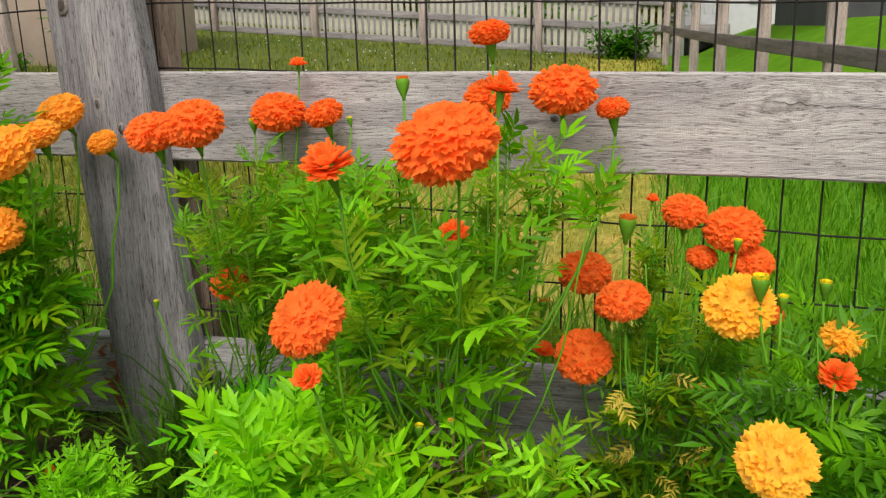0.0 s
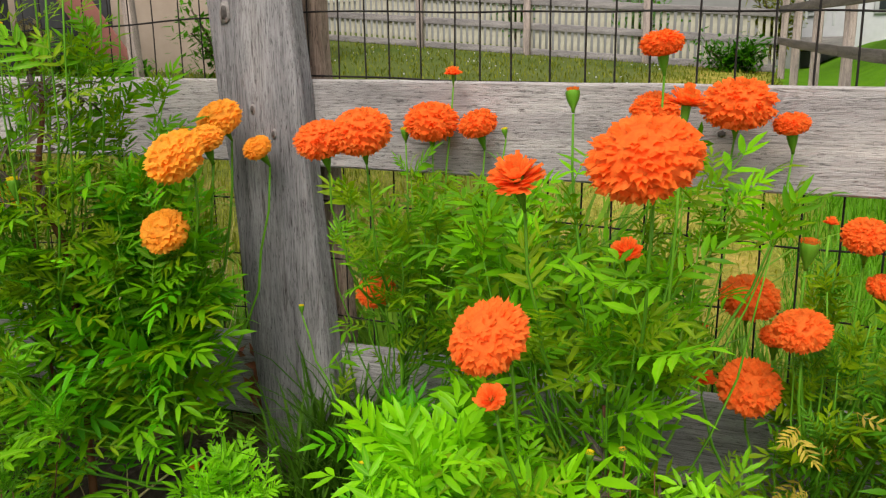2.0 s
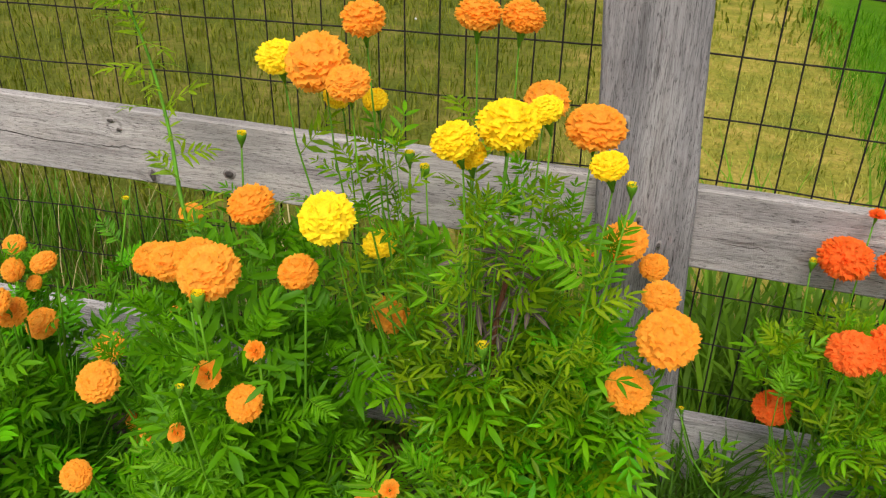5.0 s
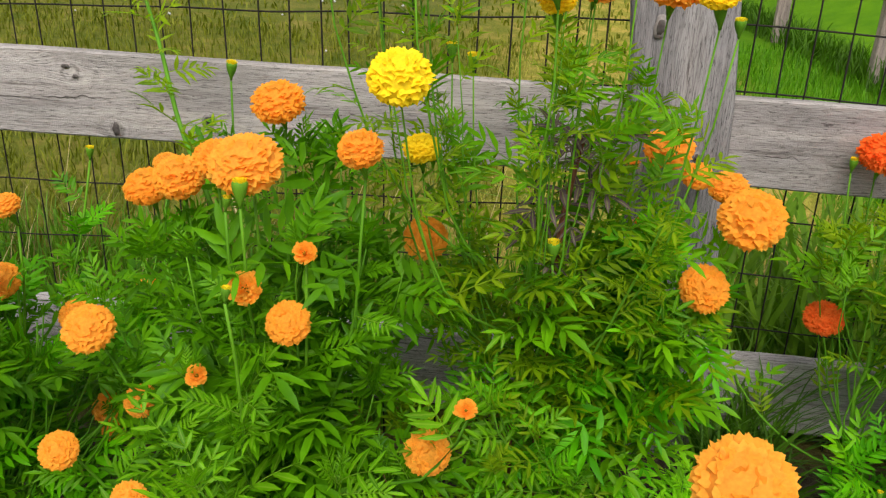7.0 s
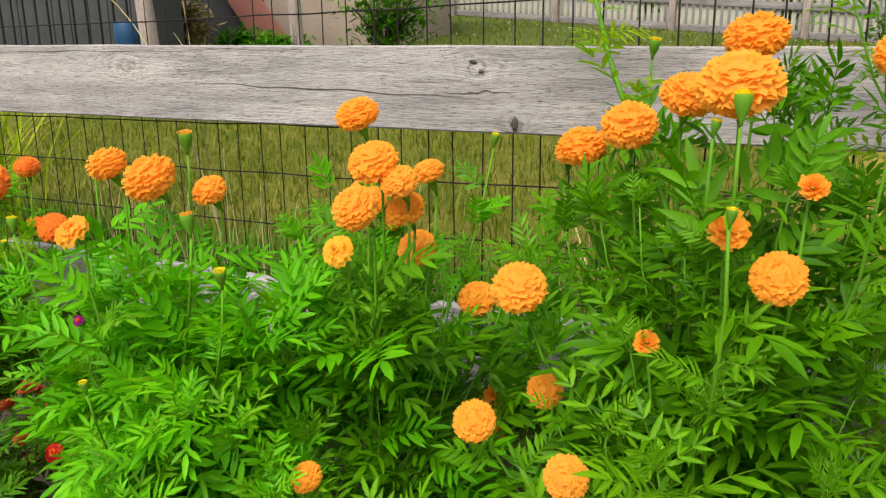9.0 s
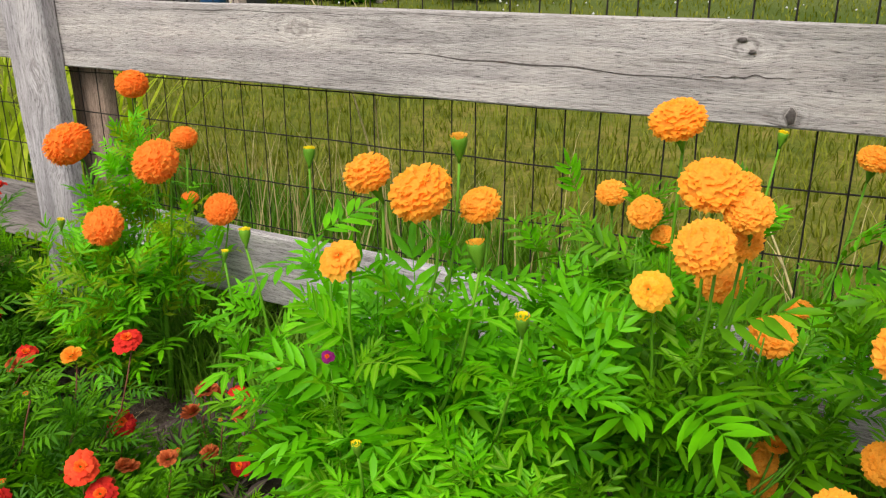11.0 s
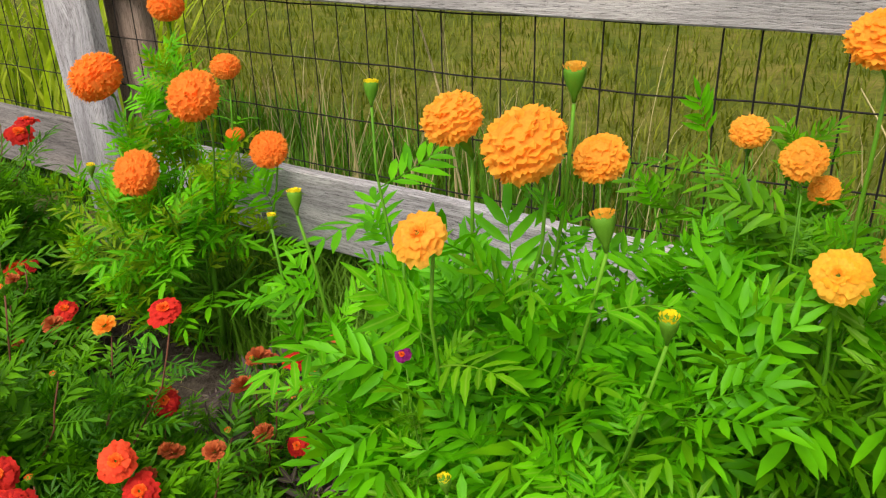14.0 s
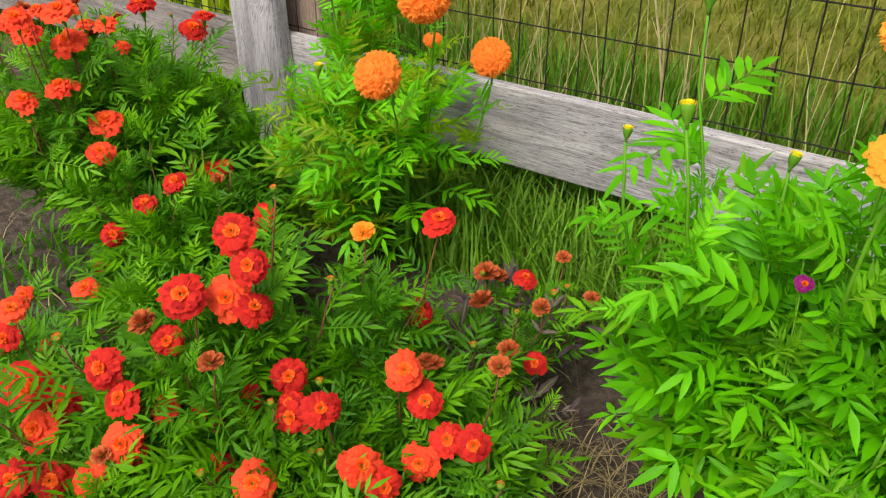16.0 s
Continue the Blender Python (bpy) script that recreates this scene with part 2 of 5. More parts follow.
def ground_mat():
    """Soil of the bed, olive mown grass beyond it, a bright lawn towards +x."""
    m, t, b = node_mat("ground")
    pos = t.nodes.new("ShaderNodeNewGeometry").outputs["Position"]
    xyz = t.nodes.new("ShaderNodeSeparateXYZ")
    t.links.new(pos, xyz.inputs[0])
    n1 = add(t, "ShaderNodeTexNoise", Scale=3.0, Detail=8.0, Roughness=0.75)
    n2 = add(t, "ShaderNodeTexNoise", Scale=45.0, Detail=5.0, Roughness=0.7)
    n3 = add(t, "ShaderNodeTexNoise", Scale=0.6, Detail=3.0)
    for n in (n1, n2, n3):
        t.links.new(pos, n.inputs["Vector"])
    soil = ramp(t, n2.outputs["Fac"], [(0.3, (0.025, 0.018, 0.013)), (0.6, (0.085, 0.065, 0.05)), (0.8, (0.17, 0.14, 0.11))])
    olive = ramp(t, n1.outputs["Fac"], [(0.3, (0.055, 0.09, 0.008)), (0.5, (0.125, 0.135, 0.018)), (0.7, (0.25, 0.2, 0.05))])
    olive = mix(t, 0.5, olive, mix(t, 1.0, olive, ramp(t, n2.outputs["Fac"], [(0.3, (0.3, 0.3, 0.3)), (0.7, (1.4, 1.4, 1.4))]), "MULTIPLY"))
    lush = ramp(t, n1.outputs["Fac"], [(0.3, (0.05, 0.15, 0.003)), (0.7, (0.11, 0.24, 0.005))])
    far = ramp(t, n3.outputs["Fac"], [(0.3, (0.055, 0.085, 0.012)), (0.7, (0.1, 0.12, 0.03))])

    def step(sock, a, c, wobble):
        s = t.nodes.new("ShaderNodeMath")
        s.operation = "MULTIPLY_ADD"
        t.links.new(n3.outputs["Fac"], s.inputs[0])
        s.inputs[1].default_value = wobble
        t.links.new(sock, s.inputs[2])
        r = add(t, "ShaderNodeMapRange", **{"From Min": a + wobble / 2, "From Max": c + wobble / 2})
        t.links.new(s.outputs[0], r.inputs[0])
        return r.outputs[0]

    lawn = mix(t, step(xyz.outputs["Y"], 4.5, 8.0, 1.0), olive, far)
    pale = mix(t, 1.0, olive, (2.2, 1.85, 2.1), "MULTIPLY")
    lawn = mix(t, step(xyz.outputs["X"], -1.0, 0.0, 0.8), lawn, pale)
    lawn = mix(t, step(xyz.outputs["X"], 0.75, 1.05, 0.5), lawn, lush)
    soil = mix(t, step(xyz.outputs["Y"], -1.75, -1.55, 0.3), olive, soil)
    t.links.new(mix(t, step(xyz.outputs["Y"], -0.05, 0.12, 0.25), soil, lawn), b.inputs["Base Color"])
    b.inputs["Roughness"].default_value = 0.95
    b.inputs["Specular IOR Level"].default_value = 0.1
    bump(t, b, n2.outputs["Fac"], 0.8, 0.02)
    return m


GROUND = ground_mat()

# ---- building helpers ----
def to_mesh(name, bm, material=None, smooth=False):
    me = bpy.data.meshes.new(name)
    bm.to_mesh(me)
    bm.free()
    if material:
        me.materials.append(material)
    if smooth:
        me.shade_smooth()
    return me


def part(name, mesh, parent, m=None, label="", kind=""):
    """One mesh object under a thing, at the pose m."""
    ob = new(name, mesh)
    ob.parent = parent
    if m is not None:
        ob.matrix_basis = m
    return tagged(ob, label, "", "", kind)


def raw_mesh(name, verts, faces, material, smooth=True):
    me = bpy.data.meshes.new(name)
    me.from_pydata([tuple(v) for v in verts], [], faces)
    me.materials.append(material)
    if smooth:
        me.shade_smooth()
    return me


def thing(name, loc, label, category, group="", kind=""):
    ob = new(name)
    ob.location = loc
    ob.empty_display_size = 0.1
    return tagged(ob, label, category, group, kind)


def box_mesh(name, size, material, bevel=0.004, cuts=0, rough=0.0, seed=0, axis=0):
    """A timber: a box with rounded edges, cut along its length and slightly uneven."""
    bm = bmesh.new()
    bmesh.ops.create_cube(bm, size=1, matrix=Matrix.Diagonal((*size, 1)))
    if cuts:
        edges = [e for e in bm.edges if abs((e.verts[0].co - e.verts[1].co)[axis]) > size[axis] * 0.9]
        bmesh.ops.subdivide_edges(bm, edges=edges, cuts=cuts)
    sharp = [e for e in bm.edges if len(e.link_faces) == 2 and e.calc_face_angle() > 0.5]
    bmesh.ops.bevel(bm, geom=sharp, offset=bevel, segments=2, affect="EDGES", profile=0.5)
    rnd = random.Random(seed)
    off = Vector((rnd.random() * 9, rnd.random() * 9, rnd.random() * 9))
    for v in bm.verts:
        v.co += noise.noise_vector(v.co * 7 + off) * rough
    return to_mesh(name, bm, material, True)


def tube(points, radii, sides=6, cap=True):
    """Vertices and faces of a tapered tube along points."""
    verts, faces = [], []
    pts = [Vector(p) for p in points]
    for i, p in enumerate(pts):
        d = (pts[min(i + 1, len(pts) - 1)] - pts[max(i - 1, 0)]).normalized()
        a = d.cross(Vector((0, 0, 1)) if abs(d.z) < 0.9 else Vector((1, 0, 0))).normalized()
        b = d.cross(a)
        for k in range(sides):
            u = 2 * math.pi * k / sides
            verts.append(p + (a * math.cos(u) + b * math.sin(u)) * radii[i])
    for i in range(len(pts) - 1):
        for k in range(sides):
            k2 = (k + 1) % sides
            faces.append((i * sides + k, i * sides + k2, (i + 1) * sides + k2, (i + 1) * sides + k))
    if cap:
        faces.append(tuple(range(sides))[::-1])
        n = (len(pts) - 1) * sides
        faces.append(tuple(range(n, n + sides)))
    return verts, faces


def bezier(a, b, c, n):
    return [a * (1 - u) ** 2 + b * 2 * u * (1 - u) + c * u * u for u in (i / n for i in range(n + 1))]


# ---- ground ----
def ground_z(x, y):
    xx = max(-11.0, min(4.0, x))
    hump = 0.13 * math.exp(-((x - 0.05) / 0.5) ** 2 - (y / 0.3) ** 2)
    if y <= 0:
        s = max(0.0, min(1.0, (y + 0.55) / 0.55))
        return -0.16 + 0.1 * s * s * (3 - 2 * s) + hump
    yy = y if y < 15 else 15 + (y - 15) * 0.25 if y < 60 else 26.25
    u, v = max(0.0, min(1.0, (x - 1.5) / 2.0)), max(0.0, min(1.0, (y - 3.0) / 6.0))
    bank = 0.85 * u * u * (3 - 2 * u) * v * v * (3 - 2 * v)
    return -0.06 + yy / 13 * (0.75 - 0.085 * xx) + bank + hump


def ground_sheet():
    """One sheet, fine near the bed and coarse towards the horizon."""
    def steps(parts):
        out = []
        for a, b, n in parts:
            out += [a + (b - a) * i / n for i in range(n)]
        return out + [parts[-1][1]]
    xs = steps([(-900, -60, 6), (-60, -12, 12), (-12, -4, 24), (-4, 2, 75), (2, 12, 24), (12, 60, 10), (60, 900, 6)])
    ys = steps([(-900, -20, 5), (-20, -2, 10), (-2, 1.2, 45), (1.2, 20, 50), (20, 80, 10), (80, 900, 6)])
    verts = []
    for y in ys:
        for x in xs:
            near = 1.0 if -5 < x < 3 and -2 < y < 0.6 else 0.0
            bumpz = noise.noise(Vector((x * 6, y * 6, 0))) * 0.018 + noise.noise(Vector((x * 25, y * 25, 3))) * 0.008
            verts.append((x, y, ground_z(x, y) + near * bumpz))
    w = len(xs)
    faces = [(j * w + i, j * w + i + 1, (j + 1) * w + i + 1, (j + 1) * w + i) for j in range(len(ys) - 1) for i in range(w - 1)]
    ob = new("ground", raw_mesh("ground", verts, faces, GROUND))
    return tagged(ob, "soil bed with olive mown grass and green lawn behind", "ground", "", "structure")


ground_sheet()

# ---- timber fence with wire ----
FENCE = thing("garden_fence", (0, 0, 0), "weathered grey timber fence with dark wire mesh behind its rails", "fence")


def rail(name, x0, x1, top0, bot0, top1, bot1, seed, y=0.015):
    """A plank from x0 to x1 whose edges run from the first heights to the second."""
    n = 40
    bm = bmesh.new()
    rings = []
    rnd = random.Random(seed)
    off = rnd.random() * 50
    for i in range(n + 1):
        u = i / n
        x = x0 + (x1 - x0) * u
        t = top0 + (top1 - top0) * u + noise.noise(Vector((x * 3, off, 0))) * 0.003 + noise.noise(Vector((x * 19, off, 5))) * 0.001
        b = bot0 + (bot1 - bot0) * u + noise.noise(Vector((x * 3, off, 9))) * 0.003 + noise.noise(Vector((x * 19, off, 7))) * 0.001
        yo = noise.noise(Vector((x * 1.5, off, 4))) * 0.003
        r = 0.003
        f, k = y - 0.015 + yo, y + 0.015 + yo
        rings.append([bm.verts.new(c) for c in ((x, f, b + r), (x, f, t - r), (x, f + r, t), (x, k - r, t), (x, k, t - r), (x, k, b + r), (x, k - r, b), (x, f + r, b))])
    for p, q in zip(rings, rings[1:]):
        for k in range(8):
            bm.faces.new((p[k], p[(k + 1) % 8], q[(k + 1) % 8], q[k]))
    bm.faces.new(rings[0][::-1])
    bm.faces.new(rings[-1])
    bmesh.ops.recalc_face_normals(bm, faces=bm.faces)
    return part(name, to_mesh(name, bm, BOARD_DARK if name == "low_rail" and x0 < -3 else BOARD_LOW if name == "low_rail" else BOARD), FENCE)


def knot(parent, x, z, rx, rz, y=-0.0006, seed=1, rim=1.5):
    """A knot in the face of a board: a dark heart in a paler raised rim."""
    rnd = random.Random(seed)
    wob = [0.8 + 0.35 * rnd.random() for _ in range(14)]
    for size, mat, lift in ((rim, KNOT_RIM, 0.0004), (1.0, KNOT, 0.001)):
        verts, faces = [(x, y - lift * 0.7, z)], []
        for k in range(14):
            a = 2 * math.pi * k / 14
            w = wob[k] * size
            verts.append((x + math.cos(a) * rx * w, y - lift, z + math.sin(a) * rz * w))
            verts.append((x + math.cos(a) * rx * w * 1.1, y + 0.003, z + math.sin(a) * rz * w * 1.1))
        for k in range(14):
            p, q = 1 + 2 * k, 1 + 2 * ((k + 1) % 14)
            faces += [(0, p, q), (p, p + 1, q + 1, q)]
        part("knot", raw_mesh("knot", verts, faces, mat), parent)


def crack(parent, x0, x1, z0, z1, y=-0.0006, w=0.0016, seed=1):
    """A drying crack along the grain: a thin wandering sliver of shade."""
    verts, faces, n = [], [], 30
    for i in range(n + 1):
        u = i / n
        x, z = x0 + (x1 - x0) * u, z0 + (z1 - z0) * u + noise.noise(Vector((u * 7, seed, 0))) * 0.006
        h = w * (0.25 + math.sin(math.pi * u)) * (0.7 + 0.5 * noise.noise(Vector((u * 20, seed, 3))))
        verts += [(x, y, z - h), (x, y - 0.0006, z), (x, y, z + h)]
    for i in range(n):
        a = 3 * i
        faces += [(a, a + 1, a + 4, a + 3), (a + 1, a + 2, a + 5, a + 4)]
    return part("crack", raw_mesh("crack", verts, faces, KNOT), parent)


top_right = rail("top_rail", -0.035, 2.35, 0.700, 0.556, 0.640, 0.500, 1)
top_left = rail("top_rail", -2.84, -0.04, 0.750, 0.582, 0.700, 0.560, 2)
top_far = rail("top_rail", -5.5, -2.845, 0.800, 0.640, 0.752, 0.590, 3)
low_right = rail("low_rail", -0.035, 2.35, 0.240, 0.095, 0.215, 0.070, 4)
low_left = rail("low_rail", -2.80, -0.04, 0.236, 0.068, 0.238, 0.085, 5)
low_far = rail("low_rail", -5.5, -2.805, 0.245, 0.080, 0.238, 0.070, 6)
knot(top_left, -1.019, 0.587, 0.007, 0.012, seed=3, rim=1.2)
knot(top_left, -1.097, 0.692, 0.007, 0.004, seed=4, rim=1.25)
knot(top_left, -1.082, 0.675, 0.005, 0.003, seed=5, rim=1.25)
knot(top_left, -0.845, 0.612, 0.009, 0.007, seed=6)
crack(top_right, 0.93, 1.01, 0.637, 0.629, w=0.0009, seed=11)
crack(top_right, 1.01, 1.32, 0.628, 0.62, w=0.0006, seed=12)
# A nail hole in the rail, drawn with the knot mesh.
knot(top_right, 0.648, 0.617, 0.005, 0.005, seed=8, rim=1.1)
crack(top_left, -1.80, -1.12, 0.655, 0.631, seed=2)
crack(top_left, -1.17, -1.02, 0.637, 0.641, w=0.0011, seed=5)
crack(top_left, -2.5, -1.45, 0.725, 0.718, w=0.0007, seed=9)
crack(top_right, 0.06, 0.16, 0.607, 0.605, w=0.001, seed=7)


def post(name, mat, x, y, z0, z1, w, d, lean, seed, label=""):
    """An upright plank or stake that leans along the fence."""
    n = 30
    bm = bmesh.new()
    rings = []
    for i in range(n + 1):
        z = z0 + (z1 - z0) * i / n
        cx = x + lean * z
        e = [noise.noise(Vector((z * 5, seed, k))) * 0.005 + noise.noise(Vector((z * 23, seed, k))) * 0.0015 for k in range(4)]
        r = 0.012
        xa, xb, ya, yb = cx - w / 2 + e[0], cx + w / 2 + e[1], y + e[2] * 0.5, y + d + e[3] * 0.4
        rings.append([bm.verts.new(c) for c in ((xa + r, ya, z), (cx, ya - 0.002, z), (xb - r, ya, z), (xb - r * 0.3, ya + r * 0.3, z), (xb, ya + r, z), (xb, yb, z), (xa, yb, z), (xa, ya + r, z), (xa + r * 0.3, ya + r * 0.3, z))])
    m = len(rings[0])
    for p, q in zip(rings, rings[1:]):
        for k in range(m):
            bm.faces.new((p[k], p[(k + 1) % m], q[(k + 1) % m], q[k]))
    bm.faces.new(rings[0])
    bm.faces.new(rings[-1])
    bmesh.ops.recalc_face_normals(bm, faces=bm.faces)
    return part(name, to_mesh(name, bm, mat), FENCE, label=label)


post_mid = post("post", BOARD_Z, -0.016, -0.048, -0.2, 1.28, 0.156, 0.045, -0.072, 1)
post_left = post("post", BOARD_FIGURED, -2.795, -0.048, -0.2, 1.3, 0.165, 0.045, -0.04, 2)
post_far = post("post", BOARD_Z, -5.45, -0.048, -0.2, 1.3, 0.16, 0.045, -0.05, 3)
post_end = post("post", BOARD_Z, 2.3, -0.048, -0.2, 1.25, 0.16, 0.045, 0.0, 4)
post("stake", STAKE, 0.0, 0.05, -0.2, 1.2, 0.088, 0.035, -0.057, 5, "split brown wooden stake behind the wire")
post("stake", STAKE, -2.73, 0.05, -0.2, 1.2, 0.14, 0.04, -0.02, 6, "split brown wooden stake behind the wire")
knot(post_mid, -0.112, 0.803, 0.006, 0.012, -0.0525, 11)
# The next two are nails in the post, drawn with the knot mesh.
knot(post_mid, -0.07, 0.652, 0.003, 0.006, -0.0525, 12)
knot(post_mid, -0.033, 0.612, 0.003, 0.005, -0.0525, 13)
crack(post_mid, -0.03, -0.025, 0.35, 0.352, -0.052, 0.0008, 3)


def wire_mesh():
    """Welded wire: uprights two inches apart at +x, spaced wider towards -x to fit the camera's view, level wires about
    four inches apart.
    """
    rnd = random.Random(4)
    ups = []
    for v in range(6):
        pts = [(noise.noise(Vector((i * 0.8, v * 3, 1))) * 0.0025, 0, -0.12 + 1.42 * i / 14) for i in range(15)]
        ups.append(raw_mesh("upright_wire", *tube(pts, [0.0015] * 15, 4), WIRE))
    spots = []
    for a, b, n in ((-5.0, -2.601, 37), (-2.601, -1.965, 10), (-1.965, -1.322, 11), (-1.322, -0.705, 11), (-0.705, 0.039, 14), (0.039, 2.3, 44)):
        spots += [a + (b - a) * i / n for i in range(n)]
    for x in spots:
        part("upright_wire", rnd.choice(ups), FENCE, Matrix.Translation((x + rnd.uniform(-0.003, 0.003), 0.035, 0)) @ pose(0, 0, 0, 0, rnd.uniform(-0.5, 0.5), 0))
    for k, (zl, z0) in enumerate([(1.115, 1.115), (1.01, 1.01), (0.895, 0.907), (0.785, 0.806), (0.68, 0.703), (0.566, 0.598), (0.463, 0.492), (0.352, 0.390), (0.245, 0.287), (0.14, 0.18), (0.03, 0.07)]):
        pts = []
        for i in range(150):
            px = -5.0 + 7.3 * i / 149
            pz = zl if px < -1.5 else zl + (z0 - zl) * (px + 1.5) / 1.5 if px < 0 else z0 - 0.042 * px
            pts.append((px, 0.0365 + noise.noise(Vector((px * 4, k, 2))) * 0.002, pz + noise.noise(Vector((px * 6, k, 0))) * 0.004))
        part("level_wire", raw_mesh("level_wire", *tube(pts, [0.0015] * 150, 4), WIRE), FENCE)


wire_mesh()

# ---- plants ----
def leaflet(verts, faces, root, along, side, up, length, width, fold, droop, rnd, fine, thin=False):
    """A lance-shaped blade folded along its midrib, with a slightly toothed edge."""
    st = ((0.0, 0.12), (0.17, 0.8), (0.22, 0.66), (0.44, 1.06), (0.49, 0.86), (0.7, 0.76), (0.75, 0.58), (1.0, 0.0)) if fine else ((0.0, 0.2), (0.45, 1.1), (1.0, 0.0)) if thin else ((0.0, 0.15), (0.3, 1.0), (0.68, 0.82), (1.0, 0.0))
    base = len(verts)
    for u, w in st:
        c = root + along * (length * u) - up * (droop * length * u * u)
        h = width * w * rnd.uniform(0.88, 1.1)
        if w == 0:
            verts.append(c)
        else:
            verts += [c - side * h + up * (fold * h), c, c + side * h + up * (fold * h)]
    for i in range(len(st) - 2):
        a = base + 3 * i
        faces += [(a, a + 1, a + 4, a + 3), (a + 1, a + 2, a + 5, a + 4)]
    a, tip = base + 3 * (len(st) - 2), len(verts) - 1
    faces += [(a, a + 1, tip), (a + 1, a + 2, tip)]


def pinnate_leaf(seed, pairs, length, blade, slim, bend, fine=True):
    """A feathered leaf along +x: a thin rachis with pairs of blades and one at the end."""
    rnd = random.Random(seed)
    verts, faces = [], []
    sway = rnd.uniform(-0.12, 0.12)

    def at(u):
        return Vector((length * u, sway * length * u * u, length * (0.18 * u - bend * u * u)))
    n = 5 if fine else 2
    pts = [at(i / n) for i in range(n + 1)]
    rv, rf = tube(pts, [0.0014 - 0.0008 * i / n for i in range(n + 1)], 3, False)
    verts += rv
    faces += rf
    for i in range(pairs):
        u = 0.22 + 0.68 * i / max(1, pairs - 1)
        p, d = at(u), (at(u + 0.02) - at(u - 0.02)).normalized()
        up = Vector((-d.z, 0, d.x)).normalized()
        for s in (-1, 1):
            ang = radians(rnd.uniform(52, 74) - 22 * u)
            lat = up.cross(d) * s
            al = (d * math.cos(ang) + lat * math.sin(ang) + up * rnd.uniform(-0.12, 0.22)).normalized()
            sd = al.cross(up).normalized()
            size = blade * (0.62 + 0.5 * math.sin(math.pi * (0.15 + 0.75 * u))) * rnd.uniform(0.85, 1.1)
            leaflet(verts, faces, p, al, sd, sd.cross(al), size, size * slim * rnd.uniform(0.9, 1.1), 0.3, rnd.uniform(-0.1, 0.35), rnd, fine, blade < 0.0445)
    p, d = at(0.97), (at(1.0) - at(0.94)).normalized()
    up = Vector((-d.z, 0, d.x)).normalized()
    leaflet(verts, faces, p, d, d.cross(up), up, blade, blade * slim, 0.25, 0.25, rnd, fine, blade < 0.0445)
    return verts, faces


def leaf_ribs(count):
    """1 on the rachis and on every midrib of a finely cut leaf, 0 on the edges of its blades."""
    out = [1.0] * 18
    while len(out) < count:
        out += [0.0, 1.0, 0.0] * 7 + [0.6]
    return out[:count]


class LeafKind:
    """A few leaf shapes of one plant kind, as meshes and as raw arrays for the dense inner foliage."""
    def __init__(self, name, mat, count, pairs, length, blade, slim, bend, seed):
        self.mat, self.shapes = mat, []
        for i in range(count):
            shape = (seed + i, pairs + i % 3 - 1, length * (0.85 + 0.1 * (i % 4)), blade, slim, bend * (-0.5 + 0.65 * (i % 4)))
            v, f = pinnate_leaf(*shape, False)
            fv, ff = pinnate_leaf(*shape)
            me = raw_mesh(name, fv, ff, mat)
            rib = me.attributes.new("rib", "FLOAT", "POINT")
            rib.data.foreach_set("value", leaf_ribs(len(fv)))
            self.shapes.append((me, np.array([tuple(p) for p in v]), f))


TALL = LeafKind("leaf", LEAF, 8, 4, 0.095, 0.048, 0.115, 0.26, 100)
BRIGHT = LeafKind("leaf", LEAF_BRIGHT, 8, 5, 0.115, 0.052, 0.12, 0.34, 200)
YOUNG = LeafKind("leaf", LEAF_YOUNG, 8, 4, 0.1, 0.05, 0.12, 0.3, 800)
FERNY = LeafKind("leaf", LEAF, 8, 7, 0.085, 0.031, 0.105, 0.15, 300)
AIRY = LeafKind("leaf", LEAF_LIGHT, 8, 4, 0.08, 0.04, 0.11, 0.18, 700)
SMALL = LeafKind("leaf", LEAF_DARK, 8, 5, 0.07, 0.03, 0.1, 0.18, 400)
PURPLE = LeafKind("leaf", LEAF_PURPLE, 5, 3, 0.1, 0.06, 0.11, 0.9, 500)
DRY = LeafKind("withered_leaf", LEAF_DRY, 6, 5, 0.095, 0.036, 0.12, 1.2, 600)


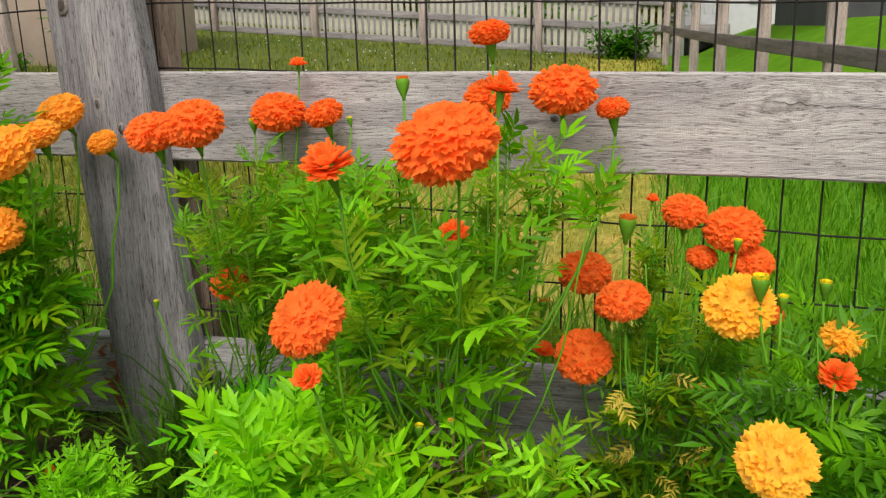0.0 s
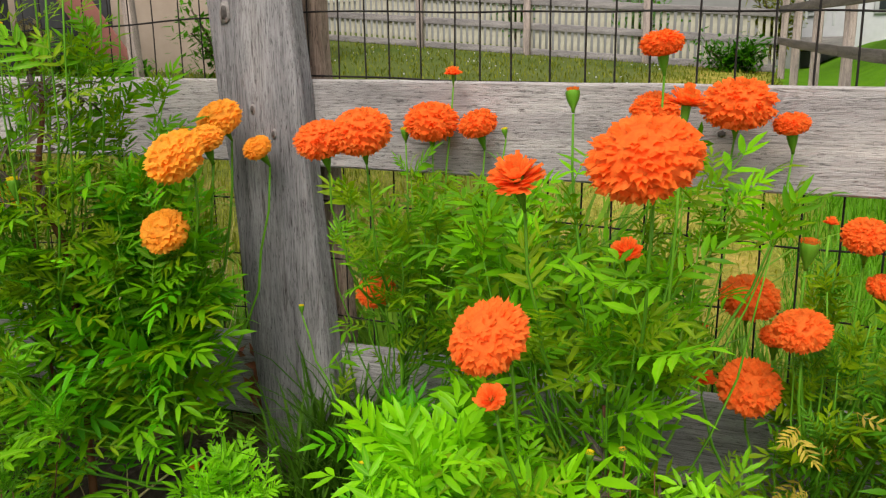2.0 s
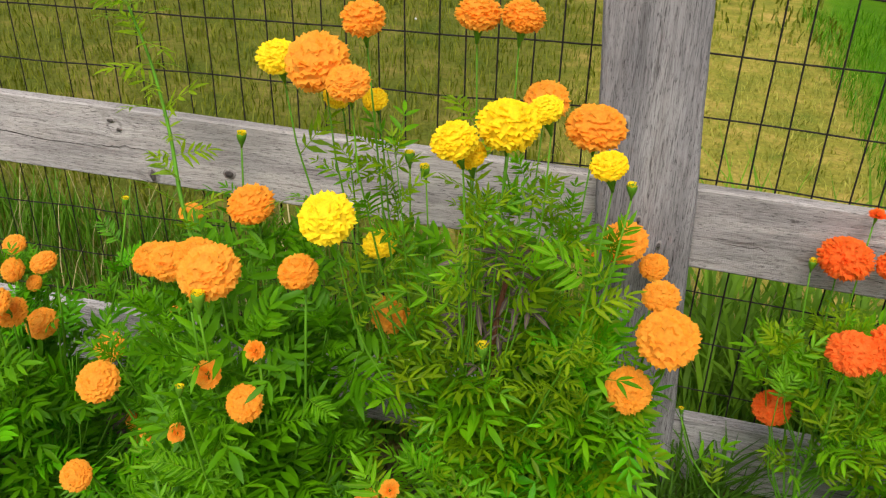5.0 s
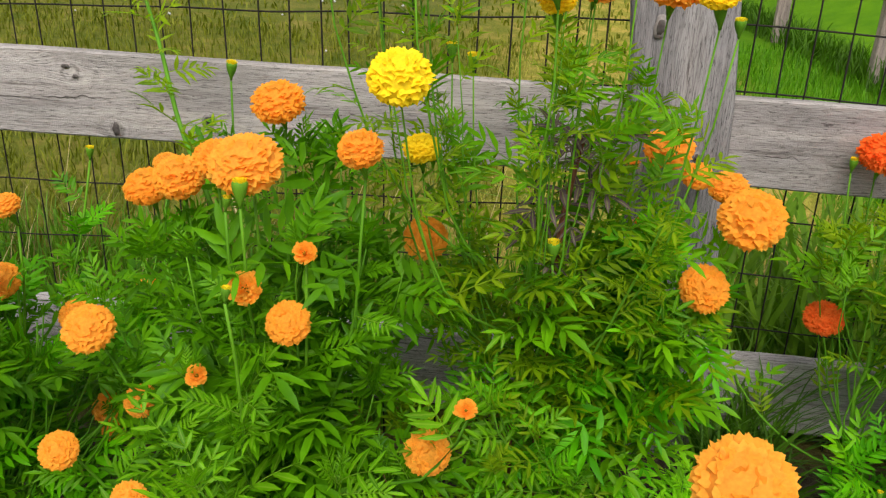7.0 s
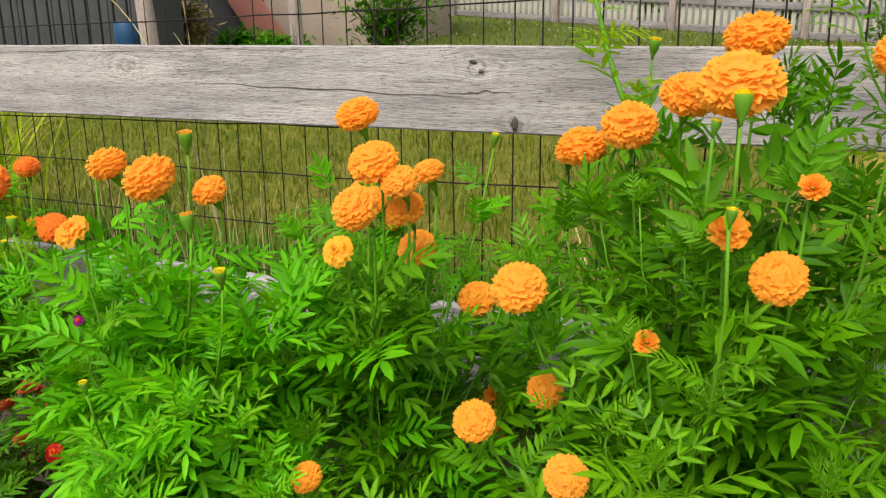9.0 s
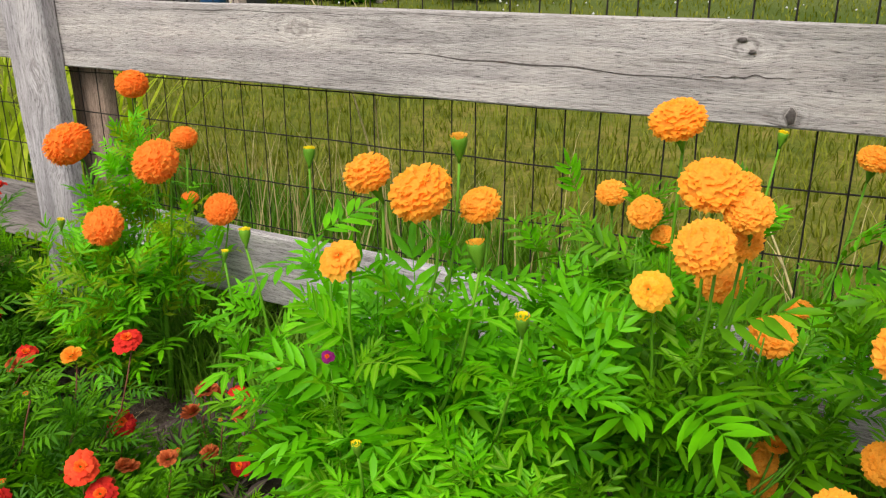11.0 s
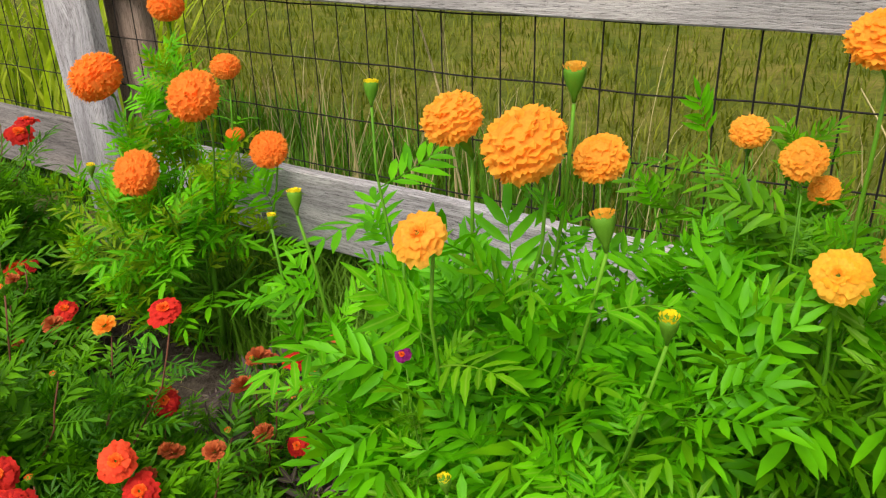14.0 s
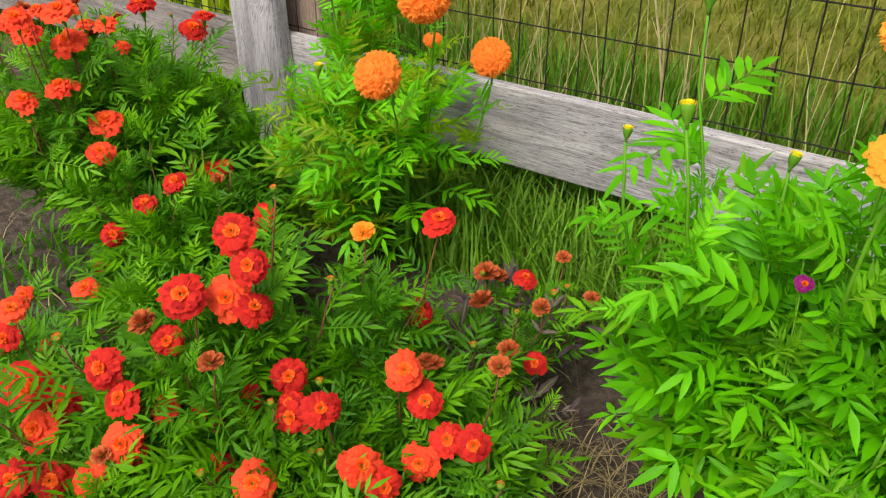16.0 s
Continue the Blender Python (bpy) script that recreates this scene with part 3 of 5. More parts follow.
def pompon(name, seed, mat, petals, flat, wide, frill, core=0.84):
    """A double marigold head of radius 1 seen from +z: scalloped petals in close layers, upright in the middle and reclining at the rim."""
    rnd = random.Random(seed)
    verts, faces = [], []
    for k in range(10):
        for j in range(7):
            a, b = 2 * math.pi * k / 10, math.pi * j / 6
            verts.append(Vector((math.sin(b) * math.cos(a) * core, math.sin(b) * math.sin(a) * core, math.cos(b) * core * flat)))
    for k in range(10):
        for j in range(6):
            p, q = k * 7 + j, ((k + 1) % 10) * 7 + j
            faces.append((p, p + 1, q + 1, q))
    lop = Vector((rnd.uniform(-0.09, 0.09), rnd.uniform(-0.09, 0.09), 0))
    for i in range(petals):
        t = (i + 0.5) / petals
        th, az = math.acos(1 - 1.42 * t), i * 2.399963 + rnd.uniform(-0.2, 0.2)
        d = Vector((math.sin(th) * math.cos(az), math.sin(th) * math.sin(az), math.cos(th)))
        d = (d + Vector((rnd.uniform(-0.06, 0.06), rnd.uniform(-0.06, 0.06), rnd.uniform(-0.05, 0.05)))).normalized()
        east = Vector((-math.sin(az), math.cos(az), 0))
        south = east.cross(d)
        tw = rnd.uniform(-0.45, 0.45)
        e = east * math.cos(tw) + d * math.sin(tw) * 0.6
        rec = 0.35 + 0.75 * min(1.0, th / 1.5) + rnd.uniform(-0.2, 0.2)
        go = d * math.cos(rec) + south * math.sin(rec)
        nrm = e.cross(go).normalized()
        if nrm.dot(d) < 0:
            nrm = -nrm
        reach = 1.0 + rnd.uniform(-0.3, 0.2) * (1 - core) + lop.dot(d)
        ph, base, w = rnd.uniform(0, 6), len(verts), wide * rnd.uniform(0.8, 1.15)
        for row, (u, half) in enumerate(((0.0, 0.45), (0.6, 0.95), (1.0, 1.0))):
            for s in range(5):
                x = (s - 2) / 2
                p = d * 0.6 + go * (0.44 * u + (0.07 * math.cos(ph + x * 7.5) - 0.1 * x * x) * (row == 2)) + e * (w * half * x)
                p += nrm * (frill * math.sin(ph * 2 + x * 5.5) * u - 0.05 * x * x * u)
                lim = reach * (core, 0.4 * core + 0.6, 1.0)[row]
                if p.length > lim:
                    p *= lim / p.length
                p += nrm * (0.2 * row + 0.22 * math.sin(ph * 5 + x * 9) * (row == 2)) * (1 - core)
                verts.append(Vector((p.x, p.y, p.z * flat)))
        for row in range(2):
            for s in range(4):
                a = base + row * 5 + s
                faces.append((a, a + 1, a + 6, a + 5))
    wide_at = sorted(math.hypot(v.x, v.y) for v in verts)[int(len(verts) * 0.985)]
    verts = [v / wide_at for v in verts]
    return raw_mesh(name, verts, faces, mat)


def calyx_mesh(name, mat):
    """The green cup and swollen neck under a head; the head's centre is at 0."""
    prof = ((-1.75, 0.09), (-1.45, 0.14), (-1.15, 0.24), (-0.75, 0.33), (-0.35, 0.36), (-0.05, 0.42))
    v, f = tube([(0, 0, z) for z, _ in prof], [r for _, r in prof], 9)
    return raw_mesh(name, v, f, mat)


def bud_mesh(name, tip):
    """A closed bud: ribbed green cup with a tuft of petals."""
    verts, faces = tube([(0, 0, z) for z in (-1.6, -1.1, -0.7, -0.2, 0.3, 0.65, 0.8)], [0.16, 0.24, 0.44, 0.64, 0.76, 0.78, 0.7], 12)
    verts = [Vector((p.x * 0.88, p.y * 0.88, p.z)) if i % 2 else p for i, p in enumerate(verts)]
    me = raw_mesh(name, verts, faces, BUD)
    v2, f2 = [], []
    for k in range(16):
        a, r = k * 2.4, 0.15 + 0.58 * (k / 16) ** 0.5
        c = Vector((math.cos(a) * r, math.sin(a) * r, 0.75))
        o = Vector((math.cos(a), math.sin(a), 0))
        s = Vector((-math.sin(a), math.cos(a), 0)) * 0.16
        b = len(v2)
        v2 += [c - s, c + s, c + s * 1.3 + o * 0.12 + Vector((0, 0, 0.5 - 0.3 * r)), c - s * 1.3 + o * 0.12 + Vector((0, 0, 0.5 - 0.3 * r))]
        f2.append((b, b + 1, b + 2, b + 3))
    return me, raw_mesh("petal_tuft", v2, f2, tip)


def spent_mesh(name, mat, seed):
    """A fading head: a brush of thin upright petals."""
    rnd = random.Random(seed)
    v, f = [], []
    for k in range(130):
        a, r = k * 2.4, (k / 130) ** 0.5
        d = Vector((math.cos(a) * r * 1.9, math.sin(a) * r * 1.9, 0.95 - 0.75 * r + rnd.uniform(-0.15, 0.15))).normalized()
        s = d.cross(Vector((0.1, 0.2, 1))).normalized() * rnd.uniform(0.06, 0.13)
        p, q = d * 0.15 + Vector((0, 0, -0.3)), d * rnd.uniform(0.75, 1.1) + Vector((0, 0, -0.25)) + Vector((rnd.uniform(-.1, .1), rnd.uniform(-.1, .1), 0))
        b = len(v)
        v += [p - s, p + s, q + s * 1.4, q - s * 1.4]
        f.append((b, b + 1, b + 2, b + 3))
    return raw_mesh(name, v, f, mat)


def french_meshes(seed, mat):
    """A small double flower of radius 1: crinkled petals in four flat rings round a tuft of small orange petals."""
    rnd = random.Random(seed)
    v, f = [], []
    for ring, (n, reach, rise, wide) in enumerate(((8, 0.92, -0.08, 0.4), (8, 0.76, 0.02, 0.36), (6, 0.58, 0.09, 0.3))):
        for k in range(n):
            a = 2 * math.pi * (k + ring * 0.5) / n + rnd.uniform(-0.18, 0.18)
            o, s = Vector((math.cos(a), math.sin(a), 0)), Vector((-math.sin(a), math.cos(a), 0))
            ph, b = rnd.uniform(0, 6), len(v)
            rr, lift = reach * rnd.uniform(0.8, 1.1), rnd.uniform(-0.12, 0.16)
            for row, (u, w) in enumerate(((0.12, 0.3), (0.55, 0.85), (0.86, 1.05), (1.0, 0.8))):
                for j in range(5):
                    x = (j - 2) / 2
                    z = rise * (0.5 + u) + lift * u - 0.14 * u ** 3 + math.sin(ph + x * 5) * 0.09 * u - 0.08 * x * x
                    cut_in = (0.07 * math.cos(ph * 3 + x * 6) - 0.06 * x * x) * (row == 3)
                    v.append(o * (rr * (u + cut_in)) + s * (wide * w * x) + Vector((0, 0, z)))
            for row in range(3):
                for j in range(4):
                    q = b + row * 5 + j
                    f.append((q, q + 1, q + 6, q + 5))
    petals = raw_mesh("flower_head", v, f, mat)
    v, f = [], []
    for k in range(44):
        t = k / 44
        a, r = k * 2.4, 0.03 + 0.13 * t ** 0.5
        c = Vector((math.cos(a) * r, math.sin(a) * r, 0.1))
        o = Vector((math.cos(a) * (0.25 + 1.1 * t), math.sin(a) * (0.25 + 1.1 * t), 0.75 - 0.45 * t)).normalized() * rnd.uniform(0.1, 0.22)
        s = Vector((-math.sin(a), math.cos(a), 0)) * rnd.uniform(0.03, 0.075)
        b = len(v)
        v += [c - s, c + s, c + o + s * 1.4, c + o - s * 1.4]
        f.append((b, b + 1, b + 2, b + 3))
    return petals, raw_mesh("flower_centre", v, f, mat if mat in (AMBER, GOLD, YELLOW) else CENTRE)


HEADS = {c: [pompon("flower_head", 10 * i + ord(c), m, n, h * (1.0, 0.84, 0.95, 0.9)[i], w, fr, core) for i in range(4)] for c, m, n, h, w, fr, core in (
    ("o", ORANGE, 280, 0.74, 0.115, 0.05, 0.86), ("a", AMBER, 160, 0.76, 0.19, 0.045, 0.86), ("y", YELLOW, 150, 0.74, 0.19, 0.05, 0.85),
    ("g", GOLD, 190, 0.8, 0.15, 0.06, 0.8), ("p", TANGERINE, 380, 0.84, 0.105, 0.02, 0.9))}
CALYX = calyx_mesh("calyx", BUD)
BUDS = {c: bud_mesh("bud", m) for c, m in (("o", ORANGE), ("a", AMBER), ("y", YELLOW))}
SPENT = {c: [spent_mesh("spent_flower", m, s) for s in (1, 2)] for c, m in (("o", ORANGE), ("a", AMBER), ("r", RUST))}
FRENCH = {"r": [french_meshes(s, RED) for s in (1, 2, 3, 8)], "s": [french_meshes(s, SCARLET) for s in (4, 5, 9)], "h": [french_meshes(6, GOLD)], "f": [french_meshes(7, AMBER)], "m": [french_meshes(10, MAGENTA)]}


def shoot_path(start, end, rise, rnd, n=7):
    mid = (start + end) / 2
    ctrl = Vector((end.x * 0.7 + mid.x * 0.3, end.y * 0.7 + mid.y * 0.3, mid.z - rise))
    pts = bezier(start, ctrl, end, n)
    for i in range(1, n):
        pts[i] += Vector((rnd.uniform(-1, 1), rnd.uniform(-1, 1), rnd.uniform(-1, 1))) * 0.004
    return pts


def frame_for(direction, up=Vector((0, 0, 1))):
    x = direction.normalized()
    y = up.cross(x)
    y = y.normalized() if y.length > 1e-4 else Vector((0, 1, 0))
    return Matrix((x, y, x.cross(y))).transposed().to_4x4()


# Spots that leaves keep clear of, as seen from the camera's side.
CLEAR = [(Vector(c[:3]), c[3]) for c in ((0.704, -0.134, 0.311, 0.04), (0.698, -0.05, 0.404, 0.04), (0.755, -0.175, 0.404, 0.034), (0.18, -0.125, 0.387, 0.031), (-0.049, -0.302, 0.498, 0.034), (-0.552, -0.49, 0.495, 0.03), (-0.43, -0.28, 0.66, 0.027), (-0.83, -0.45, 0.44, 0.036), (-1.068, -0.478, 0.472, 0.033), (-1.33, -0.655, 0.509, 0.026), (-0.24, -0.32, 0.6, 0.03), (-0.428, -0.235, 0.515, 0.028))]


def plant(label, base, flowers, blobs, kinds, shoots, seed, size=1.0, thick=0.005, stem_mat=None, name="marigold_plant",
          group="marigolds along the fence", step=0.035, singles=140, category="flowering plant", pitch=(0.0, 0.9), bare=0.2, tufts=0.18, stalk_mat=None, withered=0):
    """A bushy plant: one main stem, a stalk to every flower or bud, and leafy shoots that fill the blobs.
    flowers: (kind, x, y, z, radius, tilt towards -y in degrees). blobs: (x, y, z, rx, ry, rz, weight)."""
    rnd = random.Random(seed)
    if group == "low red marigolds":
        opened = list(flowers)
        for kind, n, r in (("bud_o", 6, 0.006), ("spent_r", 4, 0.012)):
            for _ in range(n):
                f = rnd.choice(opened)
                flowers = flowers + [(kind, f[1] + rnd.gauss(0, 0.05), f[2] + rnd.gauss(0, 0.05), f[3] + rnd.uniform(-0.05, 0.02), r * rnd.uniform(0.8, 1.2), 15)]
    gz = ground_z(*base) - 0.01
    root = thing(name, (base[0], base[1], gz), label, category, group)
    o = Vector((base[0], base[1], gz))
    stem_mat = stem_mat or STEM
    stalk_mat = stalk_mat or stem_mat
    top = max([f[3] for f in flowers] + [b[2] + b[5] * 0.5 for b in blobs])
    crown = Vector((base[0] + rnd.uniform(-0.02, 0.02), base[1] + rnd.uniform(-0.02, 0.02), gz + (top - gz) * 0.55))
    main = shoot_path(o, crown, -0.02, rnd)
    v, f = tube([p - o for p in main], [thick * (1.3 - 0.07 * i) for i in range(len(main))], 7)
    part("main_stem", raw_mesh("main_stem", v, f, stem_mat), root)
    paths, crowns = [], []

    def start_for(z):
        u = max(0.06, min(1.0, (z - gz) / (crown.z - gz) * rnd.uniform(0.3, 0.7)))
        i = u * (len(main) - 1)
        k = min(int(i), len(main) - 2)
        return main[k].lerp(main[k + 1], i - k)

    for kind, x, y, z, r, tilt in flowers:
        c = Vector((x, y, z))
        lean = tilt + rnd.uniform(-8, 8)
        turn = pose(0, 0, 0, lean, rnd.uniform(-10, 10), rnd.uniform(0, 360) if tilt < 1 else rnd.uniform(-20, 20))
        if kind in ("r", "s"):
            turn = pose(0, 0, 0, lean * 0.8 + 14 + rnd.uniform(-12, 12), 0, rnd.uniform(15, 80))
        spin = turn @ pose(0, 0, 0, 0, 0, rnd.uniform(0, 360))
        m = Matrix.Translation(c - o) @ spin @ Matrix.Diagonal((r, r, r, 1))
        neck = 1.7
        if kind in HEADS:
            head = part("flower_head", rnd.choice(HEADS[kind]), root, m)
            k = min(1.0, 0.021 / r)
            part("calyx", CALYX, head, Matrix.Translation((0, 0, -0.3 * (1 - k))) @ Matrix.Diagonal((k, k, k, 1)))
            neck = 1.7 * k + 0.3 * (1 - k)
        elif kind in FRENCH:
            petals, centre = rnd.choice(FRENCH[kind])
            head = part("flower_head", petals, root, m)
            part("flower_centre", centre, head)
            part("calyx", CALYX, head, Matrix.Diagonal((0.6, 0.6, 0.75, 1)))
            neck = 1.25
        elif kind.startswith("spent"):
            head = part("spent_flower", rnd.choice(SPENT[kind[-1]]), root, m, "fading flower of thin ragged petals")
            part("calyx", CALYX, head, Matrix.Diagonal((0.62, 0.62, 0.95, 1)))
        else:
            cup, tuft = BUDS[kind[-1]]
            head = part("bud", cup, root, m)
            part("petal_tuft", tuft, head)
        end = c + spin.to_3x3() @ Vector((0, 0, -neck * r))
        pts = shoot_path(start_for(z), end, 0.03 + 0.15 * max(0, z - gz - 0.2), rnd, 8)
        rad = [thick * (0.62 - 0.035 * i) for i in range(9)]
        v, f = tube([p - o for p in pts], rad, 6)
        part("stalk", raw_mesh("stalk", v, f, stalk_mat), root)
        paths.append((pts, 0.9))
        crowns.append((pts[5], min(1.0, max(0.35, r / 0.03))))
    leaves = []
    heads = [(Vector(f[1:4]), f[4]) for f in flowers if f[4] > 0.015] + CLEAR

    def hides(c):
        """Whether a leaf at c would lie just before a flower head as the passing camera sees it."""
        for h, r in heads:
            w = (Vector((h.x * 0.9, -1.2, 0.78)) - h).normalized()
            k = (c - h).dot(w)
            if 0 < k < 0.22 and (c - h - w * k).length < r + 0.022:
                return True
        return False

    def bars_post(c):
        """Whether a leaf at c would hide the middle post from the camera at x 0.78 or 0.47; thins leaves to fit that
        view.
        """
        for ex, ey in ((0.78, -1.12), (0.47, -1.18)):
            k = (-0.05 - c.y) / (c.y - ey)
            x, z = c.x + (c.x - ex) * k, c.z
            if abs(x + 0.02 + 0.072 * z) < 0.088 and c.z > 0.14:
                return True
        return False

    total = sum(b[6] for b in blobs)
    for i in range(shoots):
        pick = rnd.uniform(0, total)
        for b in blobs:
            pick -= b[6]
            if pick <= 0:
                break
        while True:
            q = Vector((rnd.uniform(-1, 1), rnd.uniform(-1, 1), rnd.uniform(-1, 1)))
            if 0.3 < q.length < 1:
                break
        q = q.normalized() * q.length ** 0.5
        end = Vector((b[0] + q.x * b[3], min(b[1] + q.y * b[4], -0.075), max(b[2] + q.z * b[5], ground_z(b[0], b[1]) + 0.04)))
        pts = shoot_path(start_for(end.z), end, 0.02, rnd, 6)
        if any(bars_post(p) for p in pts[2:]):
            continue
        v, f = tube([p - o for p in pts], [thick * (0.5 - 0.05 * k) for k in range(7)], 5)
        part("shoot", raw_mesh("shoot", v, f, stalk_mat), root)
        paths.append((pts, 1.0))
    def bars_rail(c):
        """Whether a leaf at c would hide a stretch of the low rail from the camera at x 0.78 or 0.69; a few are let
        through.
        """
        for ex in (0.78, 0.69):
            k = (-0.05 - c.y) / (c.y + 1.12)
            x, z = c.x + (c.x - ex) * k, c.z + (c.z - 0.7) * k
            if (0.1 < x < 0.22 and 0.17 < z < 0.27 or 0.4 < x < 0.74 and 0.1 < z < 0.27) and c.z < 0.4:
                return rnd.random() < 0.8
        return False

    def place(kind, p, d, s):
        up = Vector((rnd.uniform(-0.4, 0.4), rnd.uniform(-0.95, 0.0), 1))
        if p.y + 0.1 * s * d.normalized().y > -0.012:
            d.y = -abs(d.y)
        m = Matrix.Translation(p - o) @ frame_for(d, up) @ Matrix.Diagonal((s, s, s, 1))
        tip = p + d.normalized() * 0.06 * s
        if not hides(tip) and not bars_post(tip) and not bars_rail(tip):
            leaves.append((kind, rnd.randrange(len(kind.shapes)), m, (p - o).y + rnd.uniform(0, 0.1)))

    for pts, reach in paths:
        length = sum((q - p).length for p, q in zip(pts, pts[1:]))
        n = max(3, int(length * (1 - bare) / step))
        az = rnd.uniform(0, 6.28)
        for k in range(n):
            u = (bare + (1 - bare) * (k + rnd.random() * 0.6) / n) * reach
            i = min(int(u * (len(pts) - 1)), len(pts) - 2)
            p = pts[i].lerp(pts[i + 1], u * (len(pts) - 1) - i)
            az += 2.4 + rnd.uniform(-0.4, 0.4)
            d = Vector((math.cos(az), math.sin(az), rnd.uniform(*pitch) * (0.2 + u)))
            out = Vector((p.x - base[0], p.y - base[1], 0))
            if out.length > 0.02:
                d += out.normalized() * 0.55
            if p.y + 0.11 * size * d.normalized().y > -0.02:
                d.y = -abs(d.y) * 0.6
                if p.y > -0.06:
                    d.y -= 0.5
            s = size * rnd.uniform(0.6, 1.2) * (1.1 - 0.3 * u)
            kind = kinds[min(int(rnd.random() ** 1.6 * len(kinds)), len(kinds) - 1)]
            place(kind, p, d, s)
            if rnd.random() < tufts:
                for _ in range(2):
                    a = az + rnd.uniform(-0.9, 0.9)
                    place(kind, p, Vector((math.cos(a), math.sin(a), rnd.uniform(0.4, 1.6))), s * rnd.uniform(0.35, 0.6))
        if reach > 0.95:
            for k in range(5):
                az += 2.4
                kind = kinds[min(int(rnd.random() ** 1.6 * len(kinds)), len(kinds) - 1)]
                place(kind, pts[-1], Vector((math.cos(az), math.sin(az), rnd.uniform(0.5, 2.2))), size * rnd.uniform(0.35, 0.75))
    for p, k in crowns:
        az = rnd.uniform(0, 6.28)
        for _ in range(4):
            az += 1.7
            place(kinds[0], p, Vector((math.cos(az), math.sin(az), rnd.uniform(0.3, 1.3))), size * rnd.uniform(0.4, 0.65) * (0.6 + 0.4 * k))
    for _ in range(withered):
        p = Vector((base[0] + rnd.gauss(0, 0.05), base[1] - abs(rnd.gauss(0.04, 0.05)), gz + rnd.uniform(0.08, 0.42)))
        a = rnd.uniform(0, 6.28)
        place(DRY, p, Vector((math.cos(a), math.sin(a), rnd.uniform(-1.6, -0.3))), size * rnd.uniform(0.28, 0.5))
    leaves.sort(key=lambda a: a[3])
    for kind, i, m, _ in leaves[:singles]:
        part("leaf", kind.shapes[i][0], root, m)
    for kind in dict.fromkeys(kinds + [DRY]):
        vs, fs, n = [], [], 0
        for k2, i, m, _ in leaves[singles:]:
            if k2 is kind:
                _, arr, ff = kind.shapes[i]
                a = np.array(m)
                vs.append(arr @ a[:3, :3].T + a[:3, 3])
                fs += [tuple(j + n for j in t) for t in ff]
                n += len(arr)
        if vs:
            part("foliage", raw_mesh("foliage", np.concatenate(vs).tolist(), fs, kind.mat), root, None, "", "stuff")
    return root


# the plant before the middle span, deep orange heads
plant("tall marigold plant with deep orange pompon heads before the fence", (0.56, -0.33),
      [("o", 0.606, -0.455, 0.629, 0.051, 30), ("o", 0.485, -0.507, 0.474, 0.039, 45), ("spent_o", 0.501, -0.48, 0.615, 0.025, 25),
       ("spent_o", 0.50, -0.548, 0.437, 0.014, 30), ("o", 0.577, -0.11, 0.734, 0.028, 5), ("spent_o", 0.624, -0.283, 0.672, 0.022, 0),
       ("o", 0.57, -0.09, 0.651, 0.033, 15), ("o", 0.668, -0.075, 0.658, 0.047, 20), ("o", 0.732, -0.06, 0.634, 0.023, 10),
       ("spent_o", 0.57, -0.29, 0.513, 0.017, 30), ("bud_o", 0.489, -0.207, 0.672, 0.011, 0), ("bud_o", 0.602, -0.191, 0.338, 0.010, 0),
       ("bud_o", 0.641, -0.06, 0.355, 0.010, 0)],
      [(0.53, -0.27, 0.46, 0.16, 0.12, 0.12, 3.6), (0.5, -0.4, 0.3, 0.1, 0.08, 0.06, 0.8), (0.62, -0.36, 0.3, 0.1, 0.08, 0.1, 1.4), (0.63, -0.2, 0.52, 0.1, 0.09, 0.08, 1.2)],
      [AIRY, TALL, YOUNG], 46, 11, 0.85, 0.0044, STEM_RED, bare=0.22, stalk_mat=STEM)
plant("low leafy marigold beside the grass clump at the post", (0.3, -0.26), [("bud_y", 0.24, -0.3, 0.2, 0.006, 0)],
      [(0.31, -0.25, 0.15, 0.12, 0.08, 0.1, 3), (0.28, -0.34, 0.05, 0.1, 0.07, 0.07, 1.5)], [BRIGHT, YOUNG], 30, 17, 0.85, 0.0035, step=0.032)
plant("young bright green marigold bush before the tall orange one", (0.45, -0.47), [("bud_y", 0.56, -0.42, 0.33, 0.006, 0)],
      [(0.45, -0.46, 0.25, 0.13, 0.08, 0.08, 4), (0.5, -0.47, 0.1, 0.15, 0.09, 0.09, 2.5)], [YOUNG], 50, 16, 0.95, 0.004, step=0.03)
plant("marigold plant with twin orange heads and thin leaves beside the post", (0.24, -0.17),
      [("o", 0.262, -0.309, 0.636, 0.037, 25), ("o", 0.213, -0.318, 0.627, 0.033, 25), ("o", 0.243, -0.05, 0.632, 0.042, 15),
       ("o", 0.316, -0.05, 0.630, 0.030, 15), ("o", 0.18, -0.125, 0.387, 0.031, 20), ("spent_o", 0.273, -0.035, 0.705, 0.013, 0),
       ("bud_y", 0.20, -0.05, 0.615, 0.009, 0), ("bud_y", 0.36, -0.06, 0.62, 0.006, 0), ("bud_y", 0.045, -0.12, 0.345, 0.006, 0)],
      [(0.25, -0.17, 0.49, 0.12, 0.08, 0.09, 3.5), (0.36, -0.14, 0.42, 0.1, 0.07, 0.11, 2.5)],
      [AIRY, TALL, FERNY], 30, 12, 0.8, 0.0036, bare=0.5)
plant("small bright green seedling marigold at the foot of the post", (0.015, -0.25), [("spent_a", -0.09, -0.24, 0.11, 0.008, 30)],
      [(0.0, -0.245, 0.19, 0.03, 0.025, 0.045, 1.2), (0.02, -0.28, 0.1, 0.07, 0.05, 0.05, 2)], [YOUNG], 20, 13, 0.66, 0.003, step=0.025)
